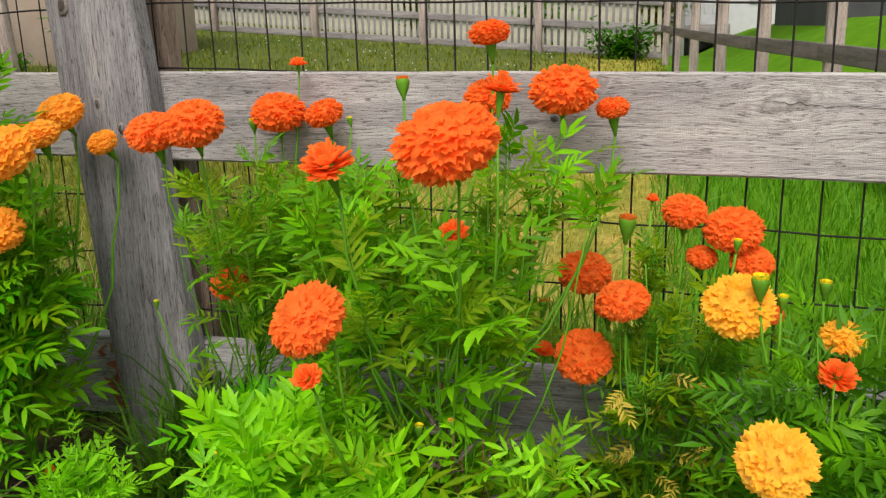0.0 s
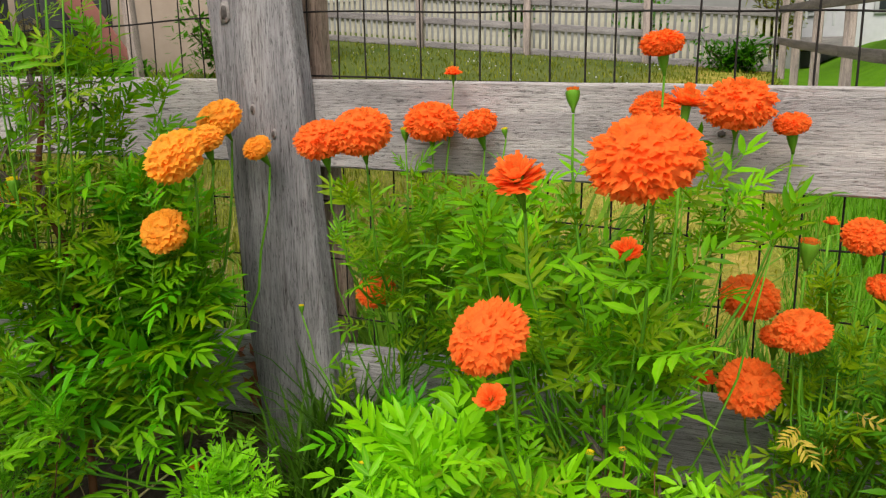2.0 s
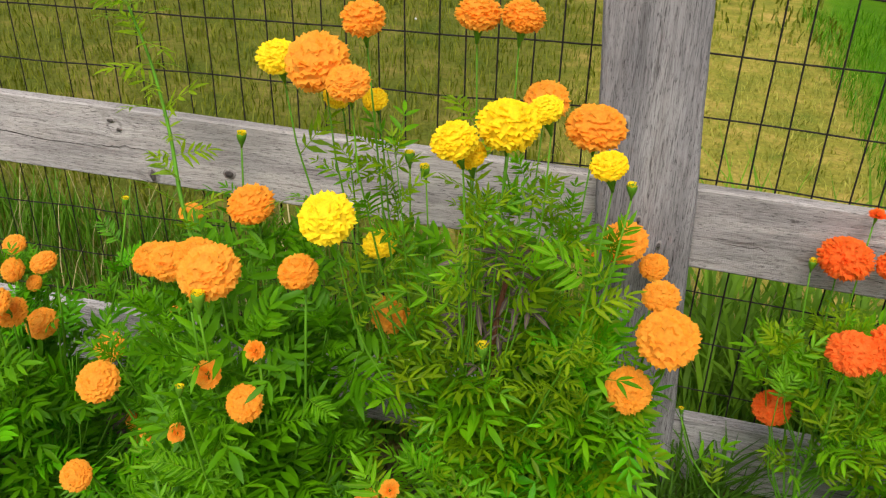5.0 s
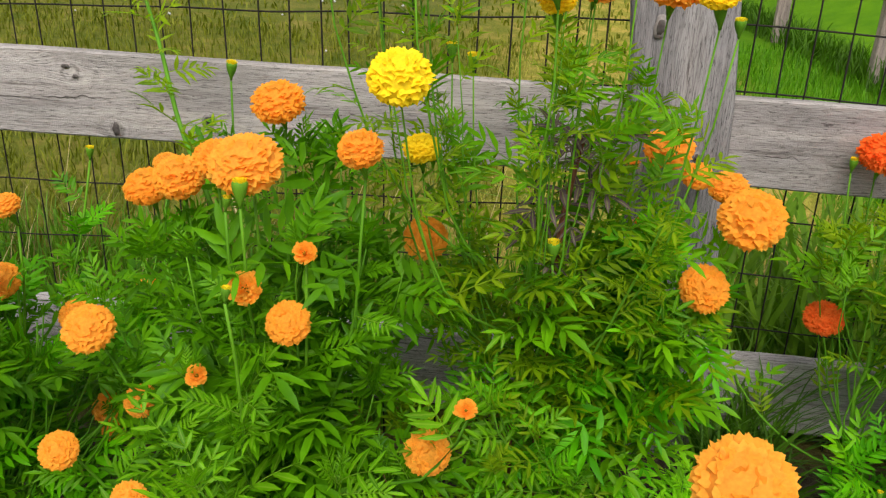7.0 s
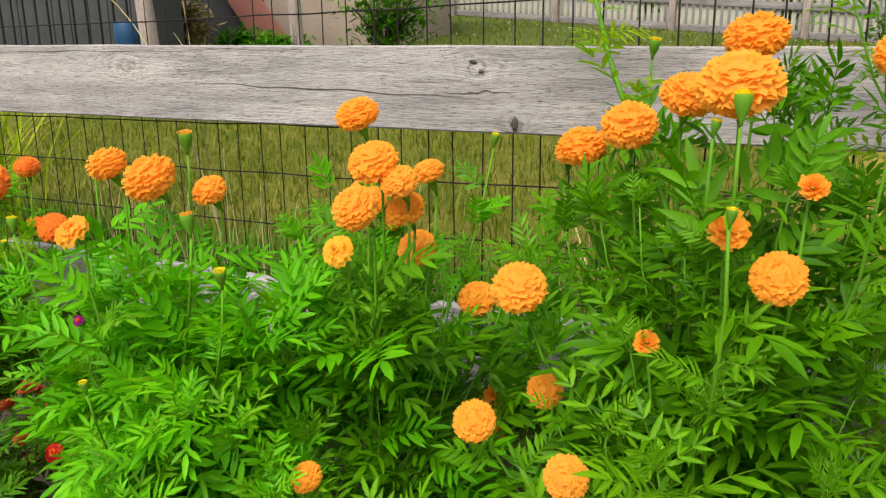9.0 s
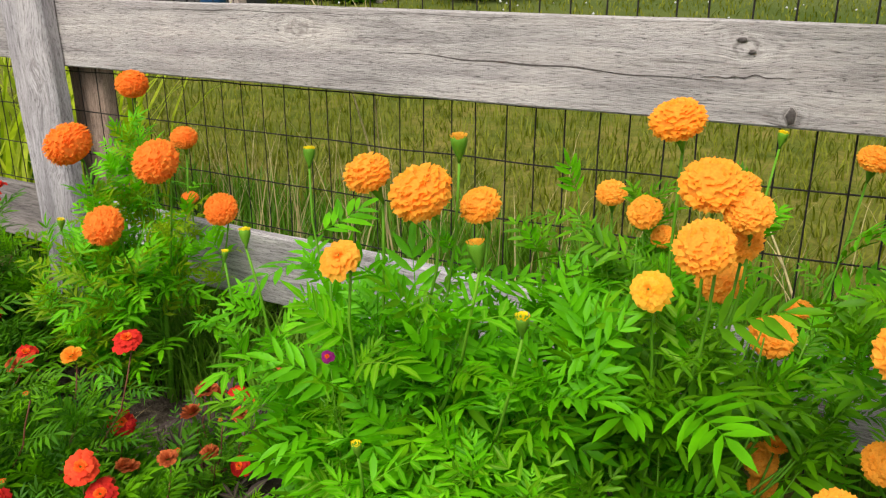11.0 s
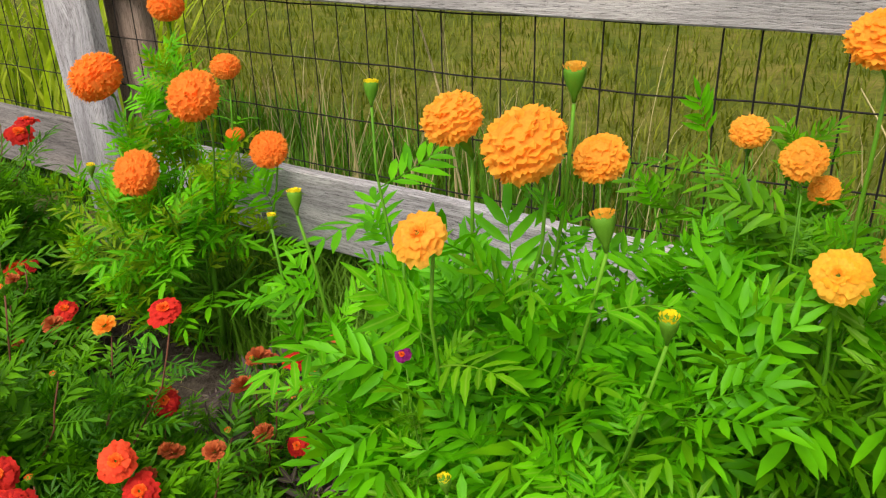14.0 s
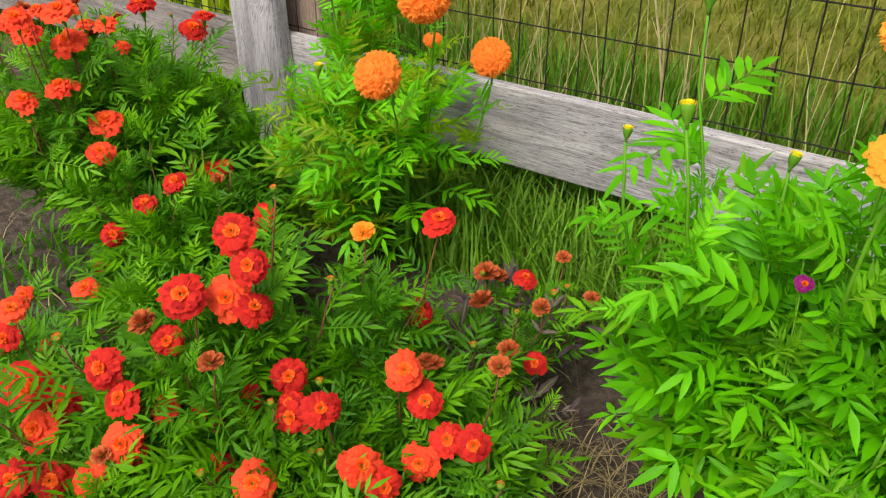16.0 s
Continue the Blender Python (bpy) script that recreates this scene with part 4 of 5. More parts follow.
plant("marigold plant with small orange heads and withered lower leaves", (0.80, -0.14),
      [("o", 0.829, -0.045, 0.494, 0.031, 15), ("o", 0.893, -0.045, 0.470, 0.040, 20), ("o", 0.918, -0.05, 0.428, 0.030, 20), ("o", 0.855, -0.04, 0.43, 0.022, 20),
       ("o", 0.755, -0.175, 0.404, 0.034, 10), ("o", 0.732, -0.06, 0.357, 0.020, 15), ("o", 0.698, -0.05, 0.404, 0.040, 15),
       ("o", 0.704, -0.134, 0.311, 0.040, 35), ("spent_o", 0.65, -0.12, 0.312, 0.016, 10), ("spent_o", 0.787, -0.05, 0.512, 0.010, 0),
       ("bud_o", 0.757, -0.155, 0.494, 0.014, 0), ("bud_y", 0.89, -0.13, 0.47, 0.007, 0)],
      [(0.82, -0.12, 0.4, 0.1, 0.06, 0.08, 1.5), (0.78, -0.2, 0.17, 0.15, 0.1, 0.15, 2.5), (0.82, -0.3, 0.04, 0.12, 0.1, 0.1, 2), (0.67, -0.28, 0.14, 0.07, 0.08, 0.06, 0.7)],
      [AIRY, SMALL, SMALL], 44, 14, 0.8, withered=34)
plant("bushy marigold plant with golden yellow ruffled heads", (1.0, -0.24),
      [("g", 0.886, -0.212, 0.415, 0.042, 35), ("g", 1.011, -0.16, 0.366, 0.027, 20), ("spent_o", 1.0, -0.2, 0.335, 0.022, 40), ("o", 0.935, -0.14, 0.385, 0.014, 35),
       ("g", 0.912, -0.37, 0.305, 0.041, 50), ("bud_y", 0.905, -0.235, 0.447, 0.013, 0), ("bud_y", 0.935, -0.2, 0.42, 0.008, 0), ("bud_y", 1.0, -0.1, 0.41, 0.010, 0),
       ("bud_y", 1.07, -0.1, 0.47, 0.007, 0)],
      [(1.0, -0.2, 0.26, 0.16, 0.12, 0.12, 2), (0.98, -0.3, 0.08, 0.2, 0.15, 0.14, 2.5), (1.15, -0.2, 0.33, 0.1, 0.1, 0.12, 1)],
      [SMALL, SMALL, FERNY], 48, 15, 1.3)
# left of the middle post
plant("marigold plant with amber heads leaning against the grey post", (-0.11, -0.24),
      [("a", -0.008, -0.316, 0.602, 0.0425, 35), ("a", -0.087, -0.117, 0.639, 0.038, 25), ("a", -0.049, -0.302, 0.498, 0.034, 50),
       ("a", -0.035, -0.095, 0.593, 0.024, 30), ("a", -0.023, -0.235, 0.618, 0.028, 25), ("spent_a", -0.14, -0.14, 0.62, 0.013, 10), ("spent_a", -0.13, -0.2, 0.55, 0.009, 0),
       ("bud_y", -0.25, -0.36, 0.56, 0.012, 0), ("bud_y", -0.09, -0.2, 0.50, 0.006, 0)],
      [(-0.13, -0.22, 0.44, 0.08, 0.08, 0.13, 2), (-0.29, -0.32, 0.26, 0.09, 0.12, 0.12, 2), (-0.1, -0.28, 0.45, 0.05, 0.06, 0.1, 1.6), (-0.2, -0.26, 0.35, 0.06, 0.08, 0.08, 1)],
      [TALL, AIRY, BRIGHT], 46, 21, 0.85)
plant("very tall marigold plant with yellow and orange heads above the rail", (-0.3, -0.3),
      [("y", -0.428, -0.46, 0.779, 0.036, 35), ("y", -0.431, -0.276, 0.657, 0.027, 20), ("a", -0.428, -0.24, 0.515, 0.033, 70), ("y", -0.227, -0.392, 0.897, 0.038, 20),
       ("a", -0.135, -0.294, 0.874, 0.039, 25), ("a", -0.216, -0.179, 0.868, 0.033, 20), ("y", -0.107, -0.415, 0.871, 0.022, 25),
       ("y", -0.277, -0.44, 0.888, 0.028, 15), ("y", -0.27, -0.4, 0.86, 0.022, 25), ("a", -0.482, -0.348, 0.937, 0.042, 30),
       ("a", -0.427, -0.383, 0.925, 0.028, 30), ("y", -0.545, -0.33, 0.935, 0.030, 25), ("a", -0.43, -0.32, 0.99, 0.029, 10), ("a", -0.31, -0.21, 0.985, 0.032, 10),
       ("a", -0.25, -0.21, 0.985, 0.030, 10), ("y", -0.49, -0.27, 0.875, 0.022, 40), ("y", -0.44, -0.26, 0.87, 0.018, 40), ("y", -0.19, -0.36, 0.91, 0.022, 20),
       ("bud_y", -0.40, -0.23, 0.78, 0.010, 0), ("bud_y", -0.37, -0.25, 0.77, 0.010, 0), ("bud_y", -0.08, -0.4, 0.84, 0.008, 0)],
      [(-0.28, -0.3, 0.77, 0.18, 0.11, 0.12, 3.2), (-0.14, -0.24, 0.72, 0.07, 0.06, 0.13, 1.2), (-0.45, -0.32, 0.82, 0.08, 0.06, 0.08, 1.0), (-0.3, -0.28, 0.48, 0.16, 0.1, 0.14, 0.7), (-0.36, -0.36, 0.28, 0.1, 0.08, 0.08, 0.5)],
      [AIRY, TALL], 22, 22, 0.76, 0.0034, STEM_RED, step=0.04, stalk_mat=STEM, bare=0.15)
# Split off the tall plant; darker leaf kinds stand in for overhead shade.
plant("low growth at the foot of the very tall marigold, dark leaves for its shade", (-0.31, -0.43), [("bud_y", -0.24, -0.47, 0.25, 0.006, 0)],
      [(-0.33, -0.41, 0.21, 0.16, 0.12, 0.1, 2.6), (-0.27, -0.48, 0.08, 0.16, 0.12, 0.09, 1.2)], [SMALL, TALL], 15, 24, 0.85, 0.0034, STEM_RED, step=0.038)
def leggy_stem(name, label, points, radius, mat, kind, size, first, seed, step=0.045, droop=(-0.9, 0.2)):
    """One bare stem through the points, with leaves on its upper part."""
    rnd = random.Random(seed)
    pts = [Vector(p) for p in points]
    o = Vector((pts[0].x, pts[0].y, ground_z(pts[0].x, pts[0].y) - 0.01))
    pts[0] = o
    root = thing(name, o, label, "plant")
    fine = []
    for i in range(len(pts) - 1):
        a, b, c, d = pts[max(i - 1, 0)], pts[i], pts[i + 1], pts[min(i + 2, len(pts) - 1)]
        for k in range(6):
            u = k / 6
            fine.append(0.5 * (2 * b + (c - a) * u + (2 * a - 5 * b + 4 * c - d) * u * u + (3 * b - a - 3 * c + d) * u ** 3))
    fine.append(pts[-1])
    n = len(fine)
    part("main_stem", raw_mesh("main_stem", *tube([p - o for p in fine], [radius * (1.15 - 0.7 * i / n) for i in range(n)], 8), mat), root)
    az, i = rnd.uniform(0, 6), int(n * first)
    travelled = 0.0
    while i < n - 1:
        travelled += (fine[i + 1] - fine[i]).length
        i += 1
        if travelled < step and i < n - 1:
            continue
        travelled = 0.0
        for _ in range(2 if i < n - 1 else 5):
            az += 2.4
            d = Vector((math.cos(az), math.sin(az) - 0.35, rnd.uniform(*droop)))
            s = size * rnd.uniform(0.6, 1.15)
            if fine[i].y + 0.1 * s * d.normalized().y > -0.03:
                d.y = -abs(d.y)
            up = Vector((rnd.uniform(-0.4, 0.4), rnd.uniform(-0.9, 0.0), 1))
            part("leaf", rnd.choice(kind.shapes)[0], root, Matrix.Translation(fine[i] - o) @ frame_for(d, up) @ Matrix.Diagonal((s, s, s, 1)))
    return root


leggy_stem("purple_plant", "dark purple-leaved plant with a reddish stem among marigolds",
           [(-0.245, -0.3, 0), (-0.248, -0.29, 0.25), (-0.247, -0.287, 0.434), (-0.244, -0.325, 0.55), (-0.232, -0.317, 0.648), (-0.222, -0.32, 0.70)],
           0.0062, STEM_RED, PURPLE, 0.66, 0.5, 23, 0.03)
leggy_stem("weed_stem", "leggy green weed leaning tall before the top rail",
           [(-0.62, -0.36, 0), (-0.64, -0.36, 0.35), (-0.70, -0.325, 0.544), (-0.775, -0.256, 0.665), (-0.82, -0.2, 0.76), (-0.865, -0.16, 0.86), (-0.9, -0.15, 0.95)],
           0.0042, STEM, AIRY, 0.72, 0.35, 26, 0.03, (-0.2, 0.8))
plant("purple-brown leaved sprig low among bright green marigolds", (0.6, -0.38), [("bud_a", 0.59, -0.4, 0.33, 0.005, 0)],
      [(0.59, -0.4, 0.3, 0.04, 0.03, 0.03, 1)], [PURPLE], 3, 27, 0.6, 0.003, STEM_RED, "purple_plant", "", 0.05, 40, "plant", (-0.6, 0.2), 0.6, 0.0)
plant("marigold plant with clustered amber heads before the rails", (-0.64, -0.35),
      [("a", -0.604, -0.456, 0.673, 0.04324, 30), ("a", -0.605, -0.332, 0.719, 0.03572, 25), ("a", -0.47, -0.463, 0.70, 0.02632, 20), ("a", -0.73, -0.365, 0.622, 0.03384, 25),
       ("a", -0.80, -0.317, 0.591, 0.03384, 25), ("a", -0.66, -0.40, 0.66, 0.03196, 25), ("a", -0.552, -0.49, 0.495, 0.02726, 50), ("a", -0.83, -0.45, 0.44, 0.03384, 45),
       ("spent_a", -0.34, -0.495, 0.405, 0.014, 30), ("a", -0.392, -0.432, 0.291, 0.03196, 75), ("spent_a", -0.598, -0.50, 0.54, 0.02, 60), ("a", -0.369, -0.513, 0.124, 0.0282, 50), ("a", -0.726, -0.579, 0.288, 0.02444, 60), ("a", -0.745, -0.61, 0.24, 0.03008, 60), ("a", -0.865, -0.5, 0.285, 0.02632, 50), ("a", -0.95, -0.62, 0.147, 0.0423, 50),
       ("a", -0.83, -0.352, 0.27, 0.02538, 60), ("spent_a", -0.53, -0.485, 0.584, 0.014, 40), ("spent_a", -0.672, -0.49, 0.412, 0.014, 40),
       ("bud_y", -0.595, -0.50, 0.657, 0.012, 0), ("bud_y", -0.62, -0.48, 0.635, 0.007, 0), ("bud_y", -0.589, -0.572, 0.568, 0.007, 0), ("bud_y", -0.774, -0.06, 0.712, 0.012, 0)],
      [(-0.6, -0.34, 0.52, 0.17, 0.13, 0.14, 4), (-0.6, -0.42, 0.24, 0.2, 0.18, 0.2, 4), (-0.5, -0.5, 0.08, 0.22, 0.14, 0.14, 2), (-0.76, -0.36, 0.4, 0.1, 0.12, 0.14, 1.6)],
      [TALL, FERNY, TALL], 74, 24, 1.0, singles=200, step=0.04)
plant("marigold with one large orange head leaning out of the bed", (-0.13, -0.62), [("a", -0.098, -0.74, 0.52, 0.041, 50)],
      [(-0.12, -0.6, 0.02, 0.12, 0.08, 0.1, 1)], [TALL], 9, 25, 0.9)
plant("marigold plant with a stacked cluster of amber heads", (-1.06, -0.38),
      [("a", -1.073, -0.408, 0.631, 0.03026, 30), ("a", -1.022, -0.454, 0.578, 0.03271, 35), ("a", -1.009, -0.516, 0.532, 0.02944, 40), ("a", -1.025, -0.343, 0.443, 0.02862, 50),
       ("a", -1.021, -0.314, 0.547, 0.02372, 25), ("a", -0.998, -0.42, 0.515, 0.02617, 35), ("a", -0.985, -0.455, 0.555, 0.02453, 35), ("h", -1.068, -0.48, 0.468, 0.024, 66),
       ("a", -1.215, -0.185, 0.487, 0.0229, 30), ("a", -1.14, -0.27, 0.49, 0.02372, 55), ("a", -1.12, -0.25, 0.455, 0.01636, 60), ("a", -0.972, -0.26, 0.352, 0.02944, 45), ("a", -0.9, -0.06, 0.547, 0.02453, 15),
       ("a", -0.964, -0.06, 0.318, 0.02044, 10), ("a", -0.968, -0.23, 0.16, 0.02453, 50), ("a", -0.96, -0.23, 0.12, 0.02126, 50), ("spent_a", -0.95, -0.25, 0.2, 0.015, 20), ("a", -1.05, -0.587, 0.21, 0.02044, 40), ("bud_y", -1.013, -0.1, 0.571, 0.009, 0)],
      [(-1.08, -0.34, 0.34, 0.13, 0.12, 0.15, 3), (-1.05, -0.45, 0.08, 0.18, 0.16, 0.14, 3), (-0.93, -0.25, 0.27, 0.1, 0.08, 0.12, 1.8), (-1.2, -0.28, 0.4, 0.1, 0.1, 0.12, 1.5)],
      [TALL, BRIGHT, FERNY], 62, 31, 0.85)
plant("lush bright green marigold plant with amber heads", (-1.38, -0.5),
      [("a", -1.295, -0.556, 0.556, 0.036, 25), ("a", -1.354, -0.57, 0.573, 0.027, 20), ("a", -1.26, -0.49, 0.532, 0.0243, 25), ("f", -1.33, -0.655, 0.509, 0.026, 40),
       ("bud_y", -1.157, -0.59, 0.45, 0.010, 0), ("bud_y", -1.563, -0.59, 0.45, 0.006, 0), ("bud_y", -1.50, -0.614, 0.491, 0.009, 0),
       ("bud_y", -1.42, -0.56, 0.45, 0.007, 0), ("bud_a", -1.217, -0.575, 0.509, 0.012, 0), ("bud_y", -1.568, -0.419, 0.545, 0.011, 0), ("bud_a", -1.279, -0.505, 0.60, 0.012, 0),
       ("bud_y", -1.28, -0.7, 0.33, 0.007, 0)],
      [(-1.33, -0.52, 0.29, 0.17, 0.12, 0.12, 5), (-1.2, -0.6, 0.15, 0.15, 0.12, 0.13, 5), (-1.22, -0.46, 0.34, 0.12, 0.12, 0.13, 2.2), (-1.45, -0.52, 0.16, 0.07, 0.08, 0.07, 1.0)],
      [BRIGHT, TALL, BRIGHT], 100, 32, 0.8, 0.0045, None, "marigold_plant", "marigolds along the fence", 0.038, 300, tufts=0.15)
plant("marigold plant with orange ball heads beside the leaning post", (-2.16, -0.24),
      [("p", -2.067, -0.281, 0.457, 0.0458, 40), ("p", -2.262, -0.327, 0.478, 0.0484, 30), ("p", -1.995, -0.2, 0.356, 0.0343, 45), ("p", -2.031, -0.432, 0.375, 0.037, 45),
       ("p", -2.35, -0.1, 0.567, 0.0361, 15), ("p", -2.2, -0.1, 0.462, 0.0299, 15), ("p", -2.2, -0.1, 0.33, 0.0194, 15), ("bud_y", -2.16, -0.43, 0.36, 0.009, 0)],
      [(-2.2, -0.25, 0.26, 0.12, 0.11, 0.1, 3), (-2.26, -0.36, 0.14, 0.13, 0.1, 0.14, 3), (-2.3, -0.16, 0.4, 0.07, 0.05, 0.07, 0.6)],
      [AIRY, BRIGHT, BRIGHT], 42, 33, 0.85)
plant("small magenta flower on a thin stem among bright marigold leaves", (-1.37, -0.58), [("m", -1.374, -0.628, 0.376, 0.0085, 50)],
      [(-1.37, -0.6, 0.3, 0.02, 0.02, 0.02, 1)], [TALL], 1, 34, 0.5, 0.002, None, "magenta_flower", "")
# low red marigolds
plant("low french marigold with crimson flowers and orange centres", (-1.72, -0.73),
      [("s", -1.744, -0.711, 0.153, 0.026, 35), ("r", -1.72, -0.704, 0.115, 0.025, 35), ("r", -1.652, -0.70, 0.083, 0.024, 40), ("r", -1.687, -0.704, 0.075, 0.024, 40),
       ("s", -1.726, -0.806, 0.089, 0.027, 35), ("r", -1.702, -0.797, 0.064, 0.025, 40), ("s", -1.702, -0.737, 0.053, 0.025, 40), ("r", -1.771, -0.817, 0.154, 0.023, 30),
       ("r", -1.828, -0.586, 0.132, 0.024, 35), ("spent_r", -1.86, -0.56, 0.11, 0.014, 20), ("spent_r", -1.79, -0.62, 0.09, 0.012, 20)],
      [(-1.77, -0.7, -0.02, 0.14, 0.15, 0.08, 1)], [SMALL, FERNY], 66, 41, 1.1, 0.0032, STEM_RED, group="low red marigolds", step=0.022)
plant("low french marigold full of dark red flowers", (-1.87, -0.83),
      [("r", -1.845, -0.798, 0.148, 0.024, 30), ("r", -1.82, -0.82, 0.116, 0.025, 35), ("r", -1.894, -0.826, 0.105, 0.022, 35), ("r", -1.832, -0.811, 0.124, 0.02, 35),
       ("s", -1.808, -0.891, 0.078, 0.028, 35), ("r", -1.883, -0.885, 0.051, 0.021, 40), ("r", -1.954, -0.868, 0.078, 0.023, 35), ("s", -1.963, -0.896, 0.103, 0.022, 35),
       ("r", -1.803, -0.575, 0.275, 0.025, 20), ("spent_a", -1.912, -0.60, 0.231, 0.016, 20), ("spent_r", -1.96, -0.77, 0.1, 0.016, 20), ("spent_r", -1.979, -0.811, 0.08, 0.014, 20)],
      [(-1.87, -0.82, -0.02, 0.14, 0.12, 0.1, 3), (-1.85, -0.62, 0.06, 0.1, 0.07, 0.1, 1)], [SMALL, FERNY], 84, 42, 1.1, 0.0032, STEM_RED, group="low red marigolds", step=0.022)
plant("french marigold with large velvety red flowers", (-1.97, -0.82),
      [("r", -1.958, -0.767, 0.285, 0.030, 30), ("r", -1.923, -0.776, 0.257, 0.026, 30), ("r", -1.957, -0.845, 0.238, 0.032, 35), ("s", -1.94, -0.80, 0.218, 0.030, 35),
       ("r", -1.911, -0.784, 0.209, 0.025, 35), ("r", -1.994, -0.855, 0.162, 0.022, 35), ("spent_r", -2.022, -0.866, 0.184, 0.017, 20), ("r", -2.016, -0.929, 0.156, 0.028, 35),
       ("r", -1.987, -0.93, 0.128, 0.026, 35), ("r", -1.96, -0.946, 0.077, 0.023, 40), ("s", -1.961, -0.952, 0.09, 0.026, 40)],
      [(-1.98, -0.82, 0.08, 0.12, 0.1, 0.11, 1), (-1.97, -0.9, -0.03, 0.14, 0.1, 0.08, 1)], [SMALL, FERNY], 70, 43, 1.1, 0.0035, STEM_RED, group="low red marigolds", step=0.022)
plant("french marigold with red flowers at the edge of the bed", (-2.12, -0.97),
      [("r", -2.131, -0.977, 0.1, 0.036, 35), ("s", -2.086, -0.994, 0.07, 0.029, 35), ("r", -2.103, -0.95, 0.07, 0.027, 35), ("r", -2.085, -1.036, 0.02, 0.028, 40),
       ("r", -2.037, -1.01, 0.03, 0.027, 40), ("s", -1.99, -0.983, 0.03, 0.03, 40), ("r", -2.312, -0.927, 0.06, 0.026, 30), ("s", -2.314, -0.904, 0.1, 0.024, 30),
       ("r", -2.335, -0.869, 0.0, 0.018, 30), ("s", -2.56, -0.8, -0.03, 0.018, 30)],
      [(-2.1, -0.98, -0.04, 0.16, 0.1, 0.07, 1), (-2.35, -0.9, -0.08, 0.12, 0.08, 0.05, 0.6)], [SMALL, FERNY], 60, 44, 1.1, 0.0032, STEM_RED, group="low red marigolds", step=0.024)
plant("french marigold with scattered scarlet flowers", (-2.42, -0.6),
      [("s", -2.54, -0.594, 0.237, 0.034, 20), ("s", -2.492, -0.638, 0.205, 0.026, 25), ("r", -2.368, -0.585, 0.166, 0.025, 25), ("r", -2.368, -0.646, 0.149, 0.022, 25),
       ("r", -2.446, -0.672, 0.073, 0.024, 30), ("s", -2.456, -0.739, -0.005, 0.026, 35), ("r", -2.301, -0.46, 0.079, 0.024, 30), ("s", -2.449, -0.459, 0.128, 0.024, 15),
       ("r", -2.41, -0.45, 0.14, 0.02, 15), ("spent_r", -2.247, -0.513, 0.09, 0.018, 20)],
      [(-2.46, -0.55, 0.08, 0.18, 0.13, 0.13, 2), (-2.35, -0.6, -0.02, 0.16, 0.13, 0.09, 1.5)], [SMALL, FERNY], 84, 45, 1.25, 0.0035, STEM_RED, group="low red marigolds", step=0.024)
plant("french marigold with orange-red flowers before the far span", (-2.68, -0.5),
      [("s", -2.631, -0.583, 0.36, 0.036, 15), ("s", -2.59, -0.634, 0.30, 0.032, 15), ("s", -2.6, -0.673, 0.42, 0.03, 15), ("s", -2.603, -0.6, 0.42, 0.032, 15),
       ("s", -2.662, -0.635, 0.38, 0.03, 15), ("s", -2.659, -0.671, 0.27, 0.03, 20), ("r", -2.748, -0.36, 0.37, 0.034, 10), ("s", -2.733, -0.428, 0.3, 0.02, 10),
       ("s", -2.69, -0.476, 0.36, 0.026, 10), ("s", -2.8, -0.458, 0.34, 0.022, 10), ("r", -2.748, -0.248, 0.298, 0.036, 10), ("r", -2.713, -0.241, 0.33, 0.026, 10),
       ("s", -2.72, -0.7, 0.36, 0.03, 10), ("s", -2.9, -0.5, 0.36, 0.03, 10), ("s", -2.95, -0.6, 0.38, 0.03, 10)],
      [(-2.68, -0.48, 0.19, 0.18, 0.16, 0.14, 2), (-2.88, -0.55, 0.17, 0.16, 0.22, 0.15, 1.5), (-2.6, -0.38, 0.08, 0.14, 0.14, 0.14, 1.5)], [SMALL, FERNY], 104, 46, 1.3, 0.0035, STEM_RED, group="low red marigolds", step=0.026)

plant("low marigold with faded red heads at the edge of the grass", (-1.8, -0.47),
      [("spent_r", -1.848, -0.405, 0.1, 0.02, 10), ("spent_r", -1.809, -0.473, 0.1, 0.018, 20), ("r", -1.792, -0.381, 0.1, 0.02, 20), ("spent_r", -1.74, -0.5, 0.06, 0.016, 10), ("r", -1.72, -0.46, 0.02, 0.02, 30)],
      [(-1.8, -0.46, -0.01, 0.15, 0.12, 0.08, 1), (-1.95, -0.5, -0.04, 0.12, 0.1, 0.07, 0.8)], [SMALL, FERNY, PURPLE], 15, 47, 0.8, 0.0032, STEM_RED, group="low red marigolds", step=0.024)


